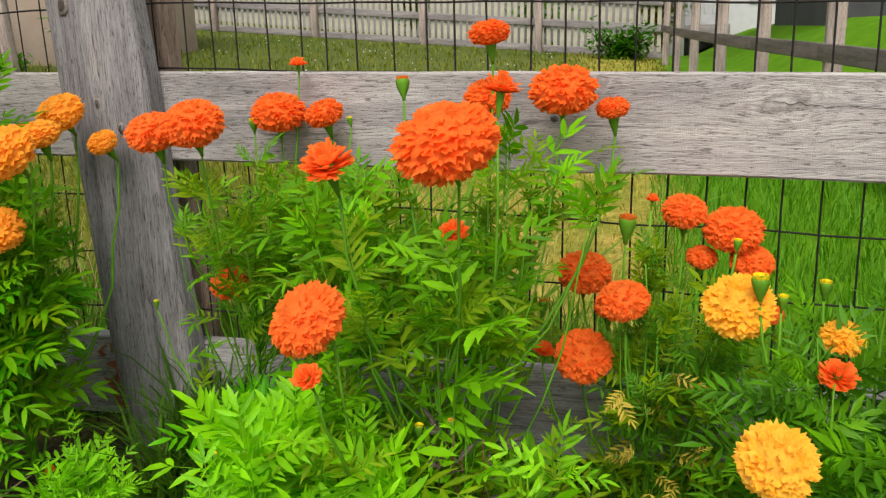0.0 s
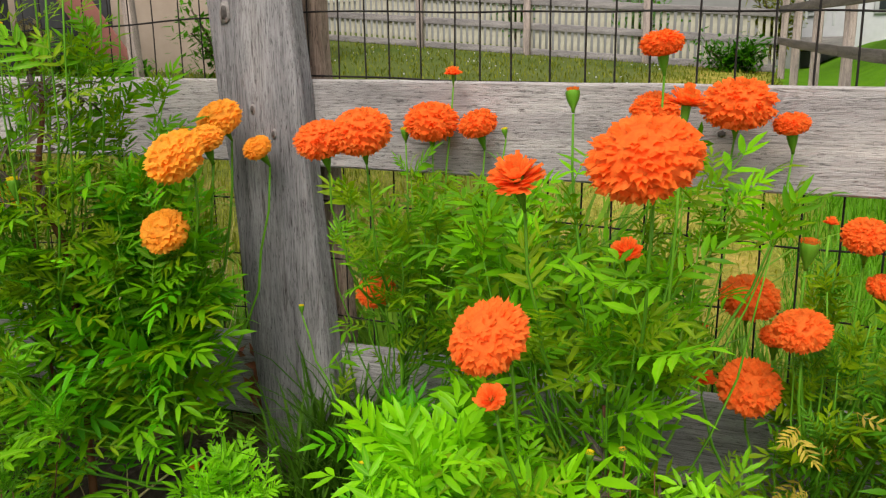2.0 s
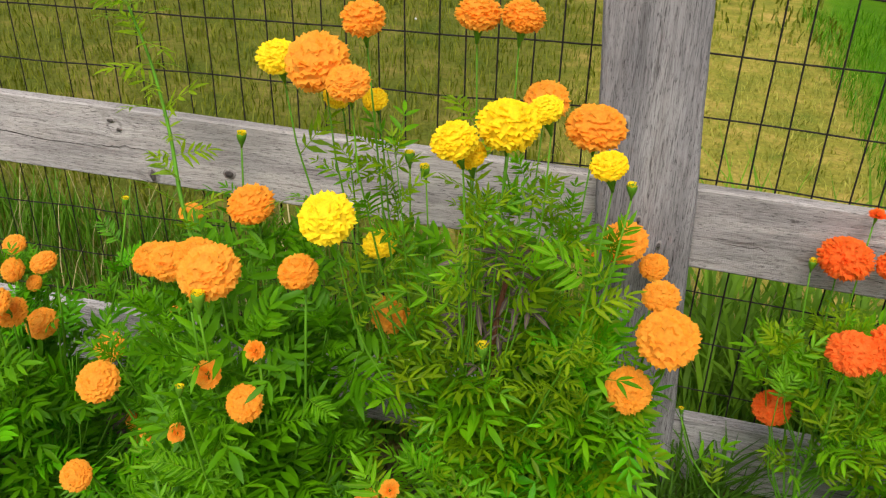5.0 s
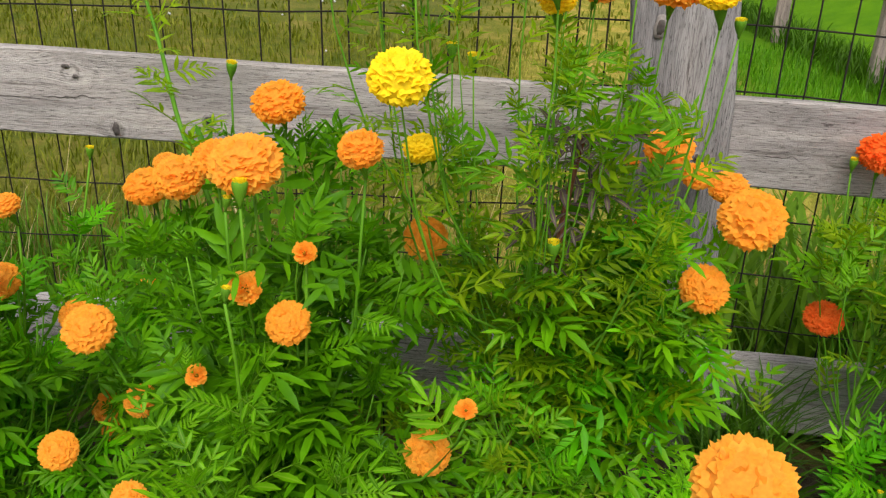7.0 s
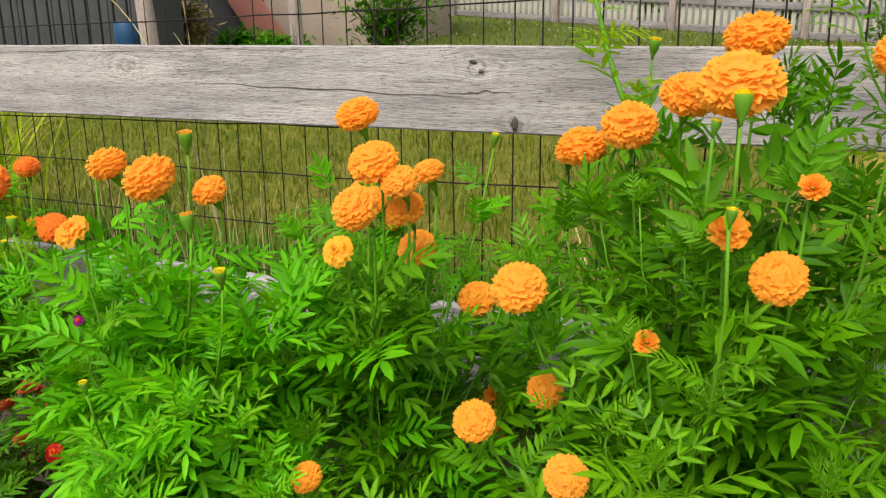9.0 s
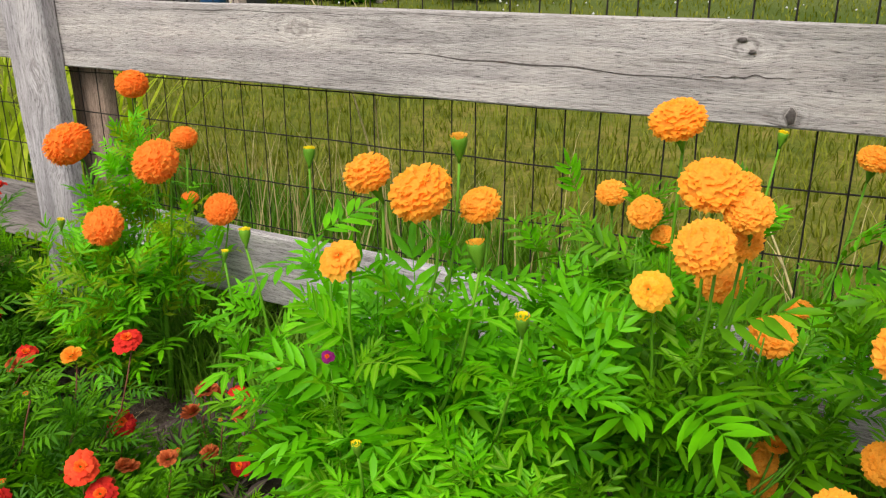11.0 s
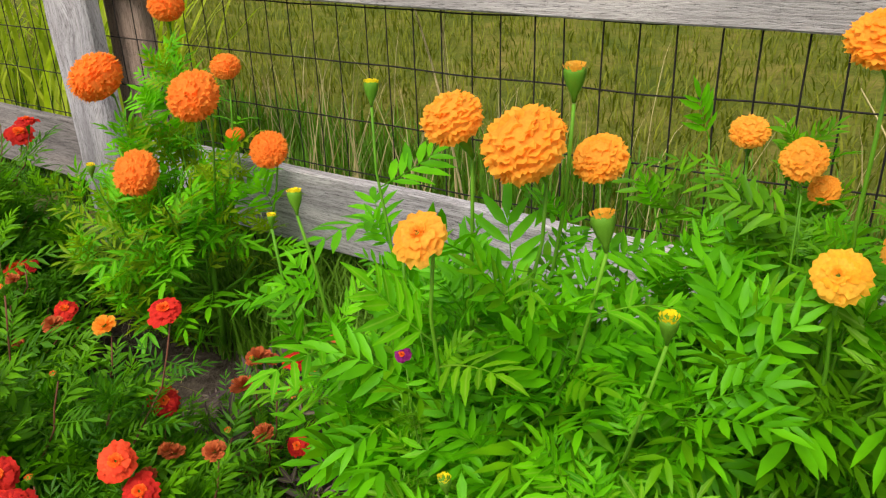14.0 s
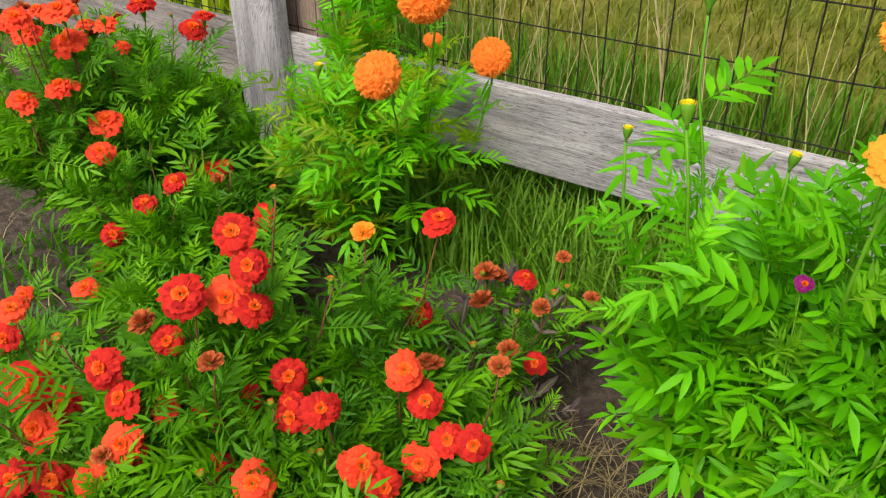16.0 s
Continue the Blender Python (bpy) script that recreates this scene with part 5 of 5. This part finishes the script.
# ---- grass ----
def grass(name, label, count, spot, height, mat, seed, width=0.0025, lean=0.5, category="grass"):
    """Many bent blades; spot(rnd) gives a place or None."""
    rnd = random.Random(seed)
    v, f = [], []
    while count:
        p = spot(rnd)
        if p is None:
            continue
        count -= 1
        x, y = p
        z = ground_z(x, y)
        h = height * rnd.uniform(0.45, 1.15)
        a = rnd.uniform(0, 6.28)
        d, s = Vector((math.cos(a), math.sin(a), 0)), Vector((-math.sin(a), math.cos(a), 0)) * width * rnd.uniform(0.7, 1.3)
        k = lean * rnd.uniform(0.2, 1.2) * h
        if y > 0 and y + d.y * k < 0.05:
            d.y = abs(d.y)
        o = Vector((x, y, z))
        b = len(v)
        m1, m2 = o + d * k * 0.2 + Vector((0, 0, h * 0.5)), o + d * k * 0.6 + Vector((0, 0, h * 0.85))
        v += [o - s, o + s, m1 - s, m1 + s, m2 - s * 0.6, m2 + s * 0.6, o + d * k + Vector((0, 0, h))]
        f += [(b, b + 1, b + 3, b + 2), (b + 2, b + 3, b + 5, b + 4), (b + 4, b + 5, b + 6)]
    ob = new(name, raw_mesh(name, v, f, mat))
    return tagged(ob, label, category, "", "stuff")


def strip(x0, x1, y0, y1, power=1.0):
    return lambda r: (r.uniform(x0, x1), y0 + (y1 - y0) * r.random() ** power)


grass("rough_grass", "long green grass along the back of the fence", 15000, strip(-5, 0.9, 0.05, 0.8, 1.3), 0.17, GRASS, 1)
grass("olive_grass", "dry olive mown grass behind the wire", 22000, strip(-6, -0.4, 0.3, 4.5, 1.6), 0.07, GRASS_DRY, 2, 0.003, 0.9)
grass("pale_grass", "pale dry mown grass behind the wire", 9000, strip(-0.5, 0.95, 0.3, 4.5, 1.6), 0.036, GRASS_PALE, 14, 0.0022, 1.3)
grass("lush_grass", "bright green lawn grass behind the wire", 20000, strip(0.8, 3.2, 0.06, 5.0, 1.5), 0.09, GRASS_LUSH, 3, 0.0022, 0.8)
grass("far_lawn_grass", "tufted olive grass of the far lawn", 10000, strip(-11, 1.0, 4.0, 13.8, 1.2), 0.07, GRASS_DRY, 11, 0.008, 0.8)
grass("fence_weeds", "rough weeds along the foot of the side fence", 2200, lambda r: (lambda u: (2.0 - 0.1 * (u - 2.2) + r.gauss(0, 0.09), u))(r.uniform(2.2, 8.0)), 0.2, GRASS_DARK, 15, 0.005, 0.8)
grass("straw_grass", "pale dry grass stalks behind the wire", 500, strip(-4.5, 0.6, 0.08, 0.9, 1.2), 0.36, STRAW, 4, 0.0012, 0.6)
grass("bed_grass", "dark green grass under the low rail", 3400, strip(-2.75, -1.4, -0.25, 0.06), 0.14, GRASS, 5, 0.0022, 0.8)
grass("bed_weeds", "low green weeds between the red flowers", 1500, strip(-3.0, -1.75, -1.1, -0.4), 0.05, LEAF_DARK, 9, 0.003, 1.2)
grass("straw_litter", "dry straw lying on the soil of the bed", 1500, strip(-3.2, 1.2, -1.15, -0.1), 0.03, LITTER, 10, 0.0009, 3.0)
grass("straw_litter", "dry straw and stalks on bare brown soil", 1500, strip(-1.85, -1.45, -0.8, -0.4), 0.035, LITTER, 13, 0.0008, 3.0)
grass("dry_stalks", "tall pale dry grass stalks behind the wire", 60, strip(-2.35, -1.75, 0.06, 0.3), 0.5, STRAW, 12, 0.0013, 0.45)
grass("post_grass", "clump of long dark grass at the foot of the post", 330, strip(0.03, 0.16, -0.2, -0.06), 0.19, GRASS_DARK, 6, 0.0026, 1.1)
grass("broad_grass", "arching broad grass blades behind the post", 300, strip(0.04, 0.5, 0.06, 0.35), 0.46, BROAD, 7, 0.006, 1.3)
grass("broad_grass", "arching broad grass blades behind the leaning post", 420, strip(-5.2, -2.95, 0.08, 0.5), 0.7, REED, 8, 0.007, 0.9)

# ---- distance ----
def picket_fence():
    root = thing("picket_fence", (0, 14, 0), "old white picket fence with grey rails across the lawn", "fence")
    x0, x1 = -17.0, 0.95
    slat = box_mesh("picket", (0.075, 0.02, 0.42), PICKET, 0.004)
    x = x0
    rnd = random.Random(8)
    while x < x1:
        z = ground_z(x, 14)
        for h in (0.29, 0.76):
            part("picket", slat, root, pose(x, 0, z + h + rnd.uniform(-0.01, 0.01), 0, rnd.uniform(-1.5, 1.5), 0))
        x += 0.125
    for i in range(8):
        xa, xb = x0 + (x1 - x0) * i / 8, x0 + (x1 - x0) * (i + 1) / 8
        za, zb = ground_z(xa, 14), ground_z(xb, 14)
        ang = math.degrees(math.atan2(zb - za, xb - xa))
        board = box_mesh("rail", (xb - xa - 0.02, 0.04, 0.13), FAR_RAIL, 0.01)
        for h in (0.06, 0.53, 0.99):
            part("rail", board, root, pose((xa + xb) / 2, -0.045, (za + zb) / 2 + h, 0, -ang, 0))
        part("post", box_mesh("post", (0.12, 0.12, 1.25), FAR_WOOD, 0.012), root, pose(xa, -0.14, za + 0.5))


picket_fence()


def side_fence():
    root = thing("side_fence", (1.8, 4, ground_z(1.8, 4)), "brown post and rail fence running away across the lawn", "fence")
    spots = [(1.95, 2.35), (1.79, 3.93), (1.6, 5.53), (1.42, 7.1), (1.25, 8.8), (1.1, 10.5), (0.98, 12.3)]
    base = root.location
    for x, y in spots:
        z = ground_z(x, y)
        part("post", box_mesh("post", (0.1, 0.1, 1.5), FAR_WOOD, 0.012, 6, 0.006, int(y * 7), 2), root, pose(x - base.x, y - base.y, z + 0.62 - base.z, 0, 0, -6))
    for (xa, ya), (xb, yb) in zip(spots, spots[1:]):
        a, b = Vector((xa, ya, ground_z(xa, ya))), Vector((xb, yb, ground_z(xb, yb)))
        d = b - a
        yaw, pit = math.degrees(math.atan2(d.y, d.x)), math.degrees(math.asin(d.z / d.length))
        for h, w in ((0.58, 0.1), (1.03, 0.1)):
            c = (a + b) / 2 + Vector((-0.075, 0, h)) - base
            part("rail", box_mesh("rail", (d.length, 0.03, w), SIDE_RAIL, 0.005, 6, 0.004, int(ya * 5 + h * 9)), root, pose(*c, 0, -pit, yaw))


side_fence()
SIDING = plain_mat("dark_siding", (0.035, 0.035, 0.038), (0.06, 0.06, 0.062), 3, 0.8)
TAN = plain_mat("tan_plaster", (0.3, 0.23, 0.18), (0.38, 0.3, 0.24), 2, 0.9)
PINK = plain_mat("faded_red_sheet", (0.27, 0.1, 0.08), (0.34, 0.14, 0.11), 2, 0.8)
GREYWALL = plain_mat("grey_siding", (0.18, 0.176, 0.174), (0.24, 0.235, 0.232), 1.5, 0.85)
WHITE = plain_mat("white_paint", (0.42, 0.42, 0.43), (0.52, 0.52, 0.53), 2, 0.7)
GLASS_DARK = plain_mat("dark_window", (0.02, 0.025, 0.03), (0.04, 0.045, 0.05), 1, 0.15, 0, 0)
BLUE = plain_mat("blue_barrel", (0.005, 0.035, 0.1), (0.01, 0.06, 0.14), 4, 0.5)
BARK = plain_mat("bark", (0.06, 0.045, 0.03), (0.14, 0.1, 0.07), 15, 0.95)


def shed():
    x, y = -10.4, 5.3
    z = ground_z(x, y)
    root = thing("shed", (x, y, z), "dark board-clad shed standing beyond the fence corner", "shed")
    part("wall", box_mesh("wall", (5.4, 0.6, 2.9), SIDING, 0.02), root, pose(0, 0.35, 1.2))
    board = box_mesh("board", (0.19, 0.03, 2.8), SIDING, 0.008)
    for i in range(24):
        part("board", board, root, pose(-2.6 + i * 0.226, 0.03, 1.2))
    part("roof", box_mesh("roof", (5.9, 1.2, 0.12), FAR_RAIL, 0.02), root, pose(0, 0.35, 2.75, 7, 0, 0))


shed()
barrel_v, barrel_f = tube([(0, 0, h) for h in (0, 0.03, 0.2, 0.23, 0.42, 0.45, 0.6, 0.62)], [0.115, 0.13, 0.13, 0.138, 0.13, 0.138, 0.13, 0.115], 20)
barrel = new("barrel", raw_mesh("barrel", barrel_v, barrel_f, BLUE))
barrel.location = (-7.48, 4.9, ground_z(-7.48, 4.9))
tagged(barrel, "blue plastic barrel beside the dark shed", "barrel")


def lean_to():
    x, y = -7.9, 8.2
    z = ground_z(x, y)
    root = thing("garage", (x, y, z), "tan plastered garage with a dark panel for its opening and a red sheet", "building")
    part("wall", box_mesh("wall", (5.6, 2.5, 2.7), TAN, 0.02), root, pose(-1.4, 1.25, 1.15))
    part("roof", box_mesh("roof", (6.0, 3, 0.12), FAR_RAIL, 0.02), root, pose(-1.4, 1.2, 2.55, 6, 0, 0))
    part("sheet", box_mesh("sheet", (0.5, 0.03, 2.2), PINK, 0.006), root, pose(-0.55, -0.16, 0.55, 4, -36, 0), "faded red metal sheet")
    # Flat dark panel on the wall: the opening's unlit inside put into colour.
    part("doorway", box_mesh("doorway", (1.9, 0.04, 2.3), SIDING, 0.006), root, pose(-1.36, -0.012, 1.0), "doorway as a flat dark panel for the unlit inside")


lean_to()
for px, py, lean in ((-6.75, 4.5, -5), (-6.85, 7.0, -3)):
    old_post = new("old_post", box_mesh("old_post", (0.13, 0.12, 1.7), FAR_WOOD, 0.012, 6, 0.008, int(py * 9), 2))
    old_post.matrix_world = pose(px, py, ground_z(px, py) + 0.75, 0, lean, 0)
    tagged(old_post, "old weathered post standing in the grass", "post")


def house(name, x, y, w, h, wall, label):
    """A far house: walls, roof, windows and a porch with a railing."""
    z = ground_z(x, y)
    root = thing(name, (x, y, z), label, "house")
    part("wall", box_mesh("wall", (w, 5, h + 3), wall, 0.03), root, pose(0, 2.5, h / 2 - 1.7))
    bm = bmesh.new()
    c = [bm.verts.new(p) for p in ((-w / 2 - 0.4, -0.5, h - 0.2), (w / 2 + 0.4, -0.5, h - 0.2), (w / 2 + 0.4, 5.5, h - 0.2), (-w / 2 - 0.4, 5.5, h - 0.2), (-w / 2 - 0.4, 2.5, h + 1.8), (w / 2 + 0.4, 2.5, h + 1.8))]
    for q in ((0, 1, 5, 4), (2, 3, 4, 5), (0, 4, 3), (1, 2, 5), (0, 3, 2, 1)):
        bm.faces.new([c[i] for i in q])
    part("roof", to_mesh("roof", bm, FAR_RAIL), root)
    n = max(2, int(w / 2.4))
    for i in range(n):
        px = -w / 2 + w * (i + 0.5) / n
        win = part("window", box_mesh("window", (1.0, 0.1, 1.3), WHITE, 0.01), root, pose(px, -0.02, 1.6))
        part("pane", box_mesh("pane", (0.8, 0.02, 1.1), GLASS_DARK, 0.004), win, pose(0, -0.06, 0))
    return root


house("house", -9.0, 19, 21.0, 4.2, GREYWALL, "long grey sided house behind the picket fence")
white_house = house("house", 2.6, 22, 4.6, 3.4, WHITE, "white house with a railed porch")
for i in range(22):
    part("baluster", box_mesh("baluster", (0.06, 0.05, 0.8), WHITE, 0.008) if i == 0 else bpy.data.meshes["baluster"], white_house, pose(-4.6 + i * 0.2, -2.0, 0.75 + i * 0.012))
part("porch_floor", box_mesh("porch_floor", (4.8, 2.0, 0.3), FAR_RAIL, 0.02), white_house, pose(-2.4, -1.1, 0.2))
part("hand_rail", box_mesh("hand_rail", (4.6, 0.08, 0.08), WHITE, 0.01), white_house, pose(-2.5, -2.0, 1.25, 0, -3.4, 0))
house("house", 7.8, 10.4, 9.6, 3.6, SIDING, "dark sided house behind the lawn bank")


def bush(x, y, r, h, mat, seed, label):
    """A shrub: forked stems and many small leaves in clumps with gaps."""
    rnd = random.Random(seed)
    z = ground_z(x, y)
    root = thing("bush", (x, y, z - 0.02), label, "shrub")
    v, f = [], []
    for k in range(11):
        a = rnd.uniform(0, 6.28)
        tip = Vector((math.cos(a) * r * rnd.uniform(0.2, 0.9), math.sin(a) * r * rnd.uniform(0.2, 0.9), h * rnd.uniform(0.5, 0.95)))
        pts = bezier(Vector((0, 0, 0)), Vector((tip.x * 0.3, tip.y * 0.3, tip.z * 0.6)), tip, 5)
        tv, tf = tube(pts, [0.03 - 0.004 * i for i in range(6)], 5)
        part("stem", raw_mesh("stem", tv, tf, BARK), root)
        for j in range(130):
            c = pts[rnd.randrange(2, 6)] + Vector((rnd.gauss(0, 1), rnd.gauss(0, 1), rnd.gauss(0, 0.8))) * r * 0.25
            c.z = max(c.z, 0.04)
            d = Vector((rnd.gauss(0, 1), rnd.gauss(0, 1), rnd.gauss(0, 0.6))).normalized() * rnd.uniform(0.05, 0.1)
            s = d.cross(Vector((0.2, 0.1, 1))) * 0.4
            b = len(v)
            v += [c - d, c + s, c + d, c - s]
            f.append((b, b + 1, b + 2, b + 3))
    part("foliage", raw_mesh("foliage", v, f, mat), root, None, "", "stuff")


bush(-5.9, 7.6, 0.7, 1.0, GRASS_LUSH, 1, "yellow-green leafy bush at the edge of the lawn")
bush(-7.05, 6.9, 0.35, 0.32, LEAF_DARK, 9, "broad-leaved weeds before the garage")
bush(-7.7, 7.0, 0.4, 0.26, LEAF_DARK, 2, "broad-leaved plant before the shed")
bush(-8.5, 6.8, 0.35, 0.75, STRAW, 3, "dry brushwood before the dark doorway")
bush(0.2, 13.3, 0.6, 0.5, LEAF_DARK, 4, "dark low shrub at the foot of the picket fence")
bush(0.9, 15.5, 0.6, 1.7, GRASS_DRY, 5, "yellowing shrub behind the picket fence")
bush(-1.8, 17.5, 0.9, 1.9, LEAF_DARK, 6, "dark green shrub behind the picket fence")
bush(-4.8, 17.5, 0.8, 1.9, LEAF_DARK, 7, "dark green shrub behind the picket fence")
bush(-7.2, 10.5, 0.4, 0.6, GRASS_LUSH, 8, "small yellow-green bush on the lawn")


def dry_twig(points, radius, forks, seed, label):
    """A bleached dead stalk with thin side twigs."""
    rnd = random.Random(seed)
    o = Vector(points[0])
    root = thing("dry_twig", o, label, "twig")
    pts = bezier(*[Vector(p) - o for p in points], 10)
    part("main_twig", raw_mesh("main_twig", *tube(pts, [radius * (1.2 - 0.08 * i) for i in range(11)], 5), STRAW), root)
    for k in range(forks):
        a = pts[3 + (k * 2) % 7]
        d = (pts[-1] - pts[0]).normalized() * 0.06 + Vector((rnd.uniform(-0.06, 0.06), rnd.uniform(-0.02, 0.02), rnd.uniform(0.0, 0.05)))
        part("side_twig", raw_mesh("side_twig", *tube(bezier(a, a + d * 0.5 + Vector((0, 0, 0.01)), a + d, 4), [radius * (0.6 - 0.08 * i) for i in range(5)], 4), STRAW), root)


dry_twig([(-0.97, 0.46, ground_z(-0.97, 0.46) - 0.01), (-1.03, 0.6, 0.14), (-1.25, 0.95, 0.31)], 0.004, 2, 1, "pale bent dead stalk in the grass behind the wire")
dry_twig([(-1.8, 0.16, ground_z(-1.8, 0.16) - 0.01), (-1.86, 0.1, 0.72), (-2.1, 0.08, 0.86)], 0.0025, 5, 2, "bleached forked dry twig behind the top rail")
dry_twig([(-1.82, 0.14, ground_z(-1.82, 0.14) - 0.01), (-1.84, 0.1, 0.6), (-1.86, 0.09, 0.9)], 0.002, 3, 3, "bleached forked dry twig behind the top rail")
dry_twig([(-0.3, -0.34, ground_z(-0.3, -0.34) - 0.01), (-0.2, -0.3, 0.08), (-0.07, -0.18, 0.125)], 0.003, 2, 4, "grey dead stalk leaning at the foot of the post")


def dead_leaves(x, y, z, seed):
    """A wad of curled red-brown leaves caught between rail and post."""
    rnd = random.Random(seed)
    v, f = [], []
    for _ in range(26):
        c = Vector((x + rnd.gauss(0, 0.012), y + rnd.uniform(-0.012, 0.0), z + rnd.gauss(0, 0.028)))
        d = Vector((rnd.gauss(0, 1), rnd.gauss(0, 0.4), rnd.gauss(0, 1))).normalized() * rnd.uniform(0.008, 0.02)
        w = d.cross(Vector((rnd.gauss(0, 0.4), 1, rnd.gauss(0, 0.4)))).normalized() * rnd.uniform(0.004, 0.008)
        curl = Vector((0, -rnd.uniform(0.003, 0.008), 0))
        b = len(v)
        v += [c - d, c - w + curl, c, c + w + curl, c + d + curl]
        f += [(b, b + 1, b + 2), (b, b + 2, b + 3), (b + 1, b + 4, b + 2), (b + 2, b + 4, b + 3)]
    ob = new("dead_leaves", raw_mesh("dead_leaves", v, f, DEAD))
    tagged(ob, "red-brown dead leaves caught where rail meets post", "leaves", "", "stuff")


dead_leaves(-0.132, -0.004, 0.155, 3)


def clover_flowers(count, seed):
    """White clover heads scattered over the mown lawn."""
    rnd = random.Random(seed)
    v, f = [], []
    for _ in range(count):
        x, y = rnd.uniform(-8.5, -0.8), 3.5 + 9.5 * rnd.random() ** 0.8
        r, z = rnd.uniform(0.009, 0.017), ground_z(x, y) + rnd.uniform(0.04, 0.075)
        b = len(v)
        v += [(x + r, y, z), (x, y + r, z), (x - r, y, z), (x, y - r, z), (x, y, z + r), (x, y, z - r)]
        for i in range(4):
            f += [(b + i, b + (i + 1) % 4, b + 4), (b + (i + 1) % 4, b + i, b + 5)]
    tagged(new("clover_flowers", raw_mesh("clover_flowers", v, f, WHITE)), "white clover heads dotted over the mown lawn", "flowers", "", "stuff")


clover_flowers(150, 5)
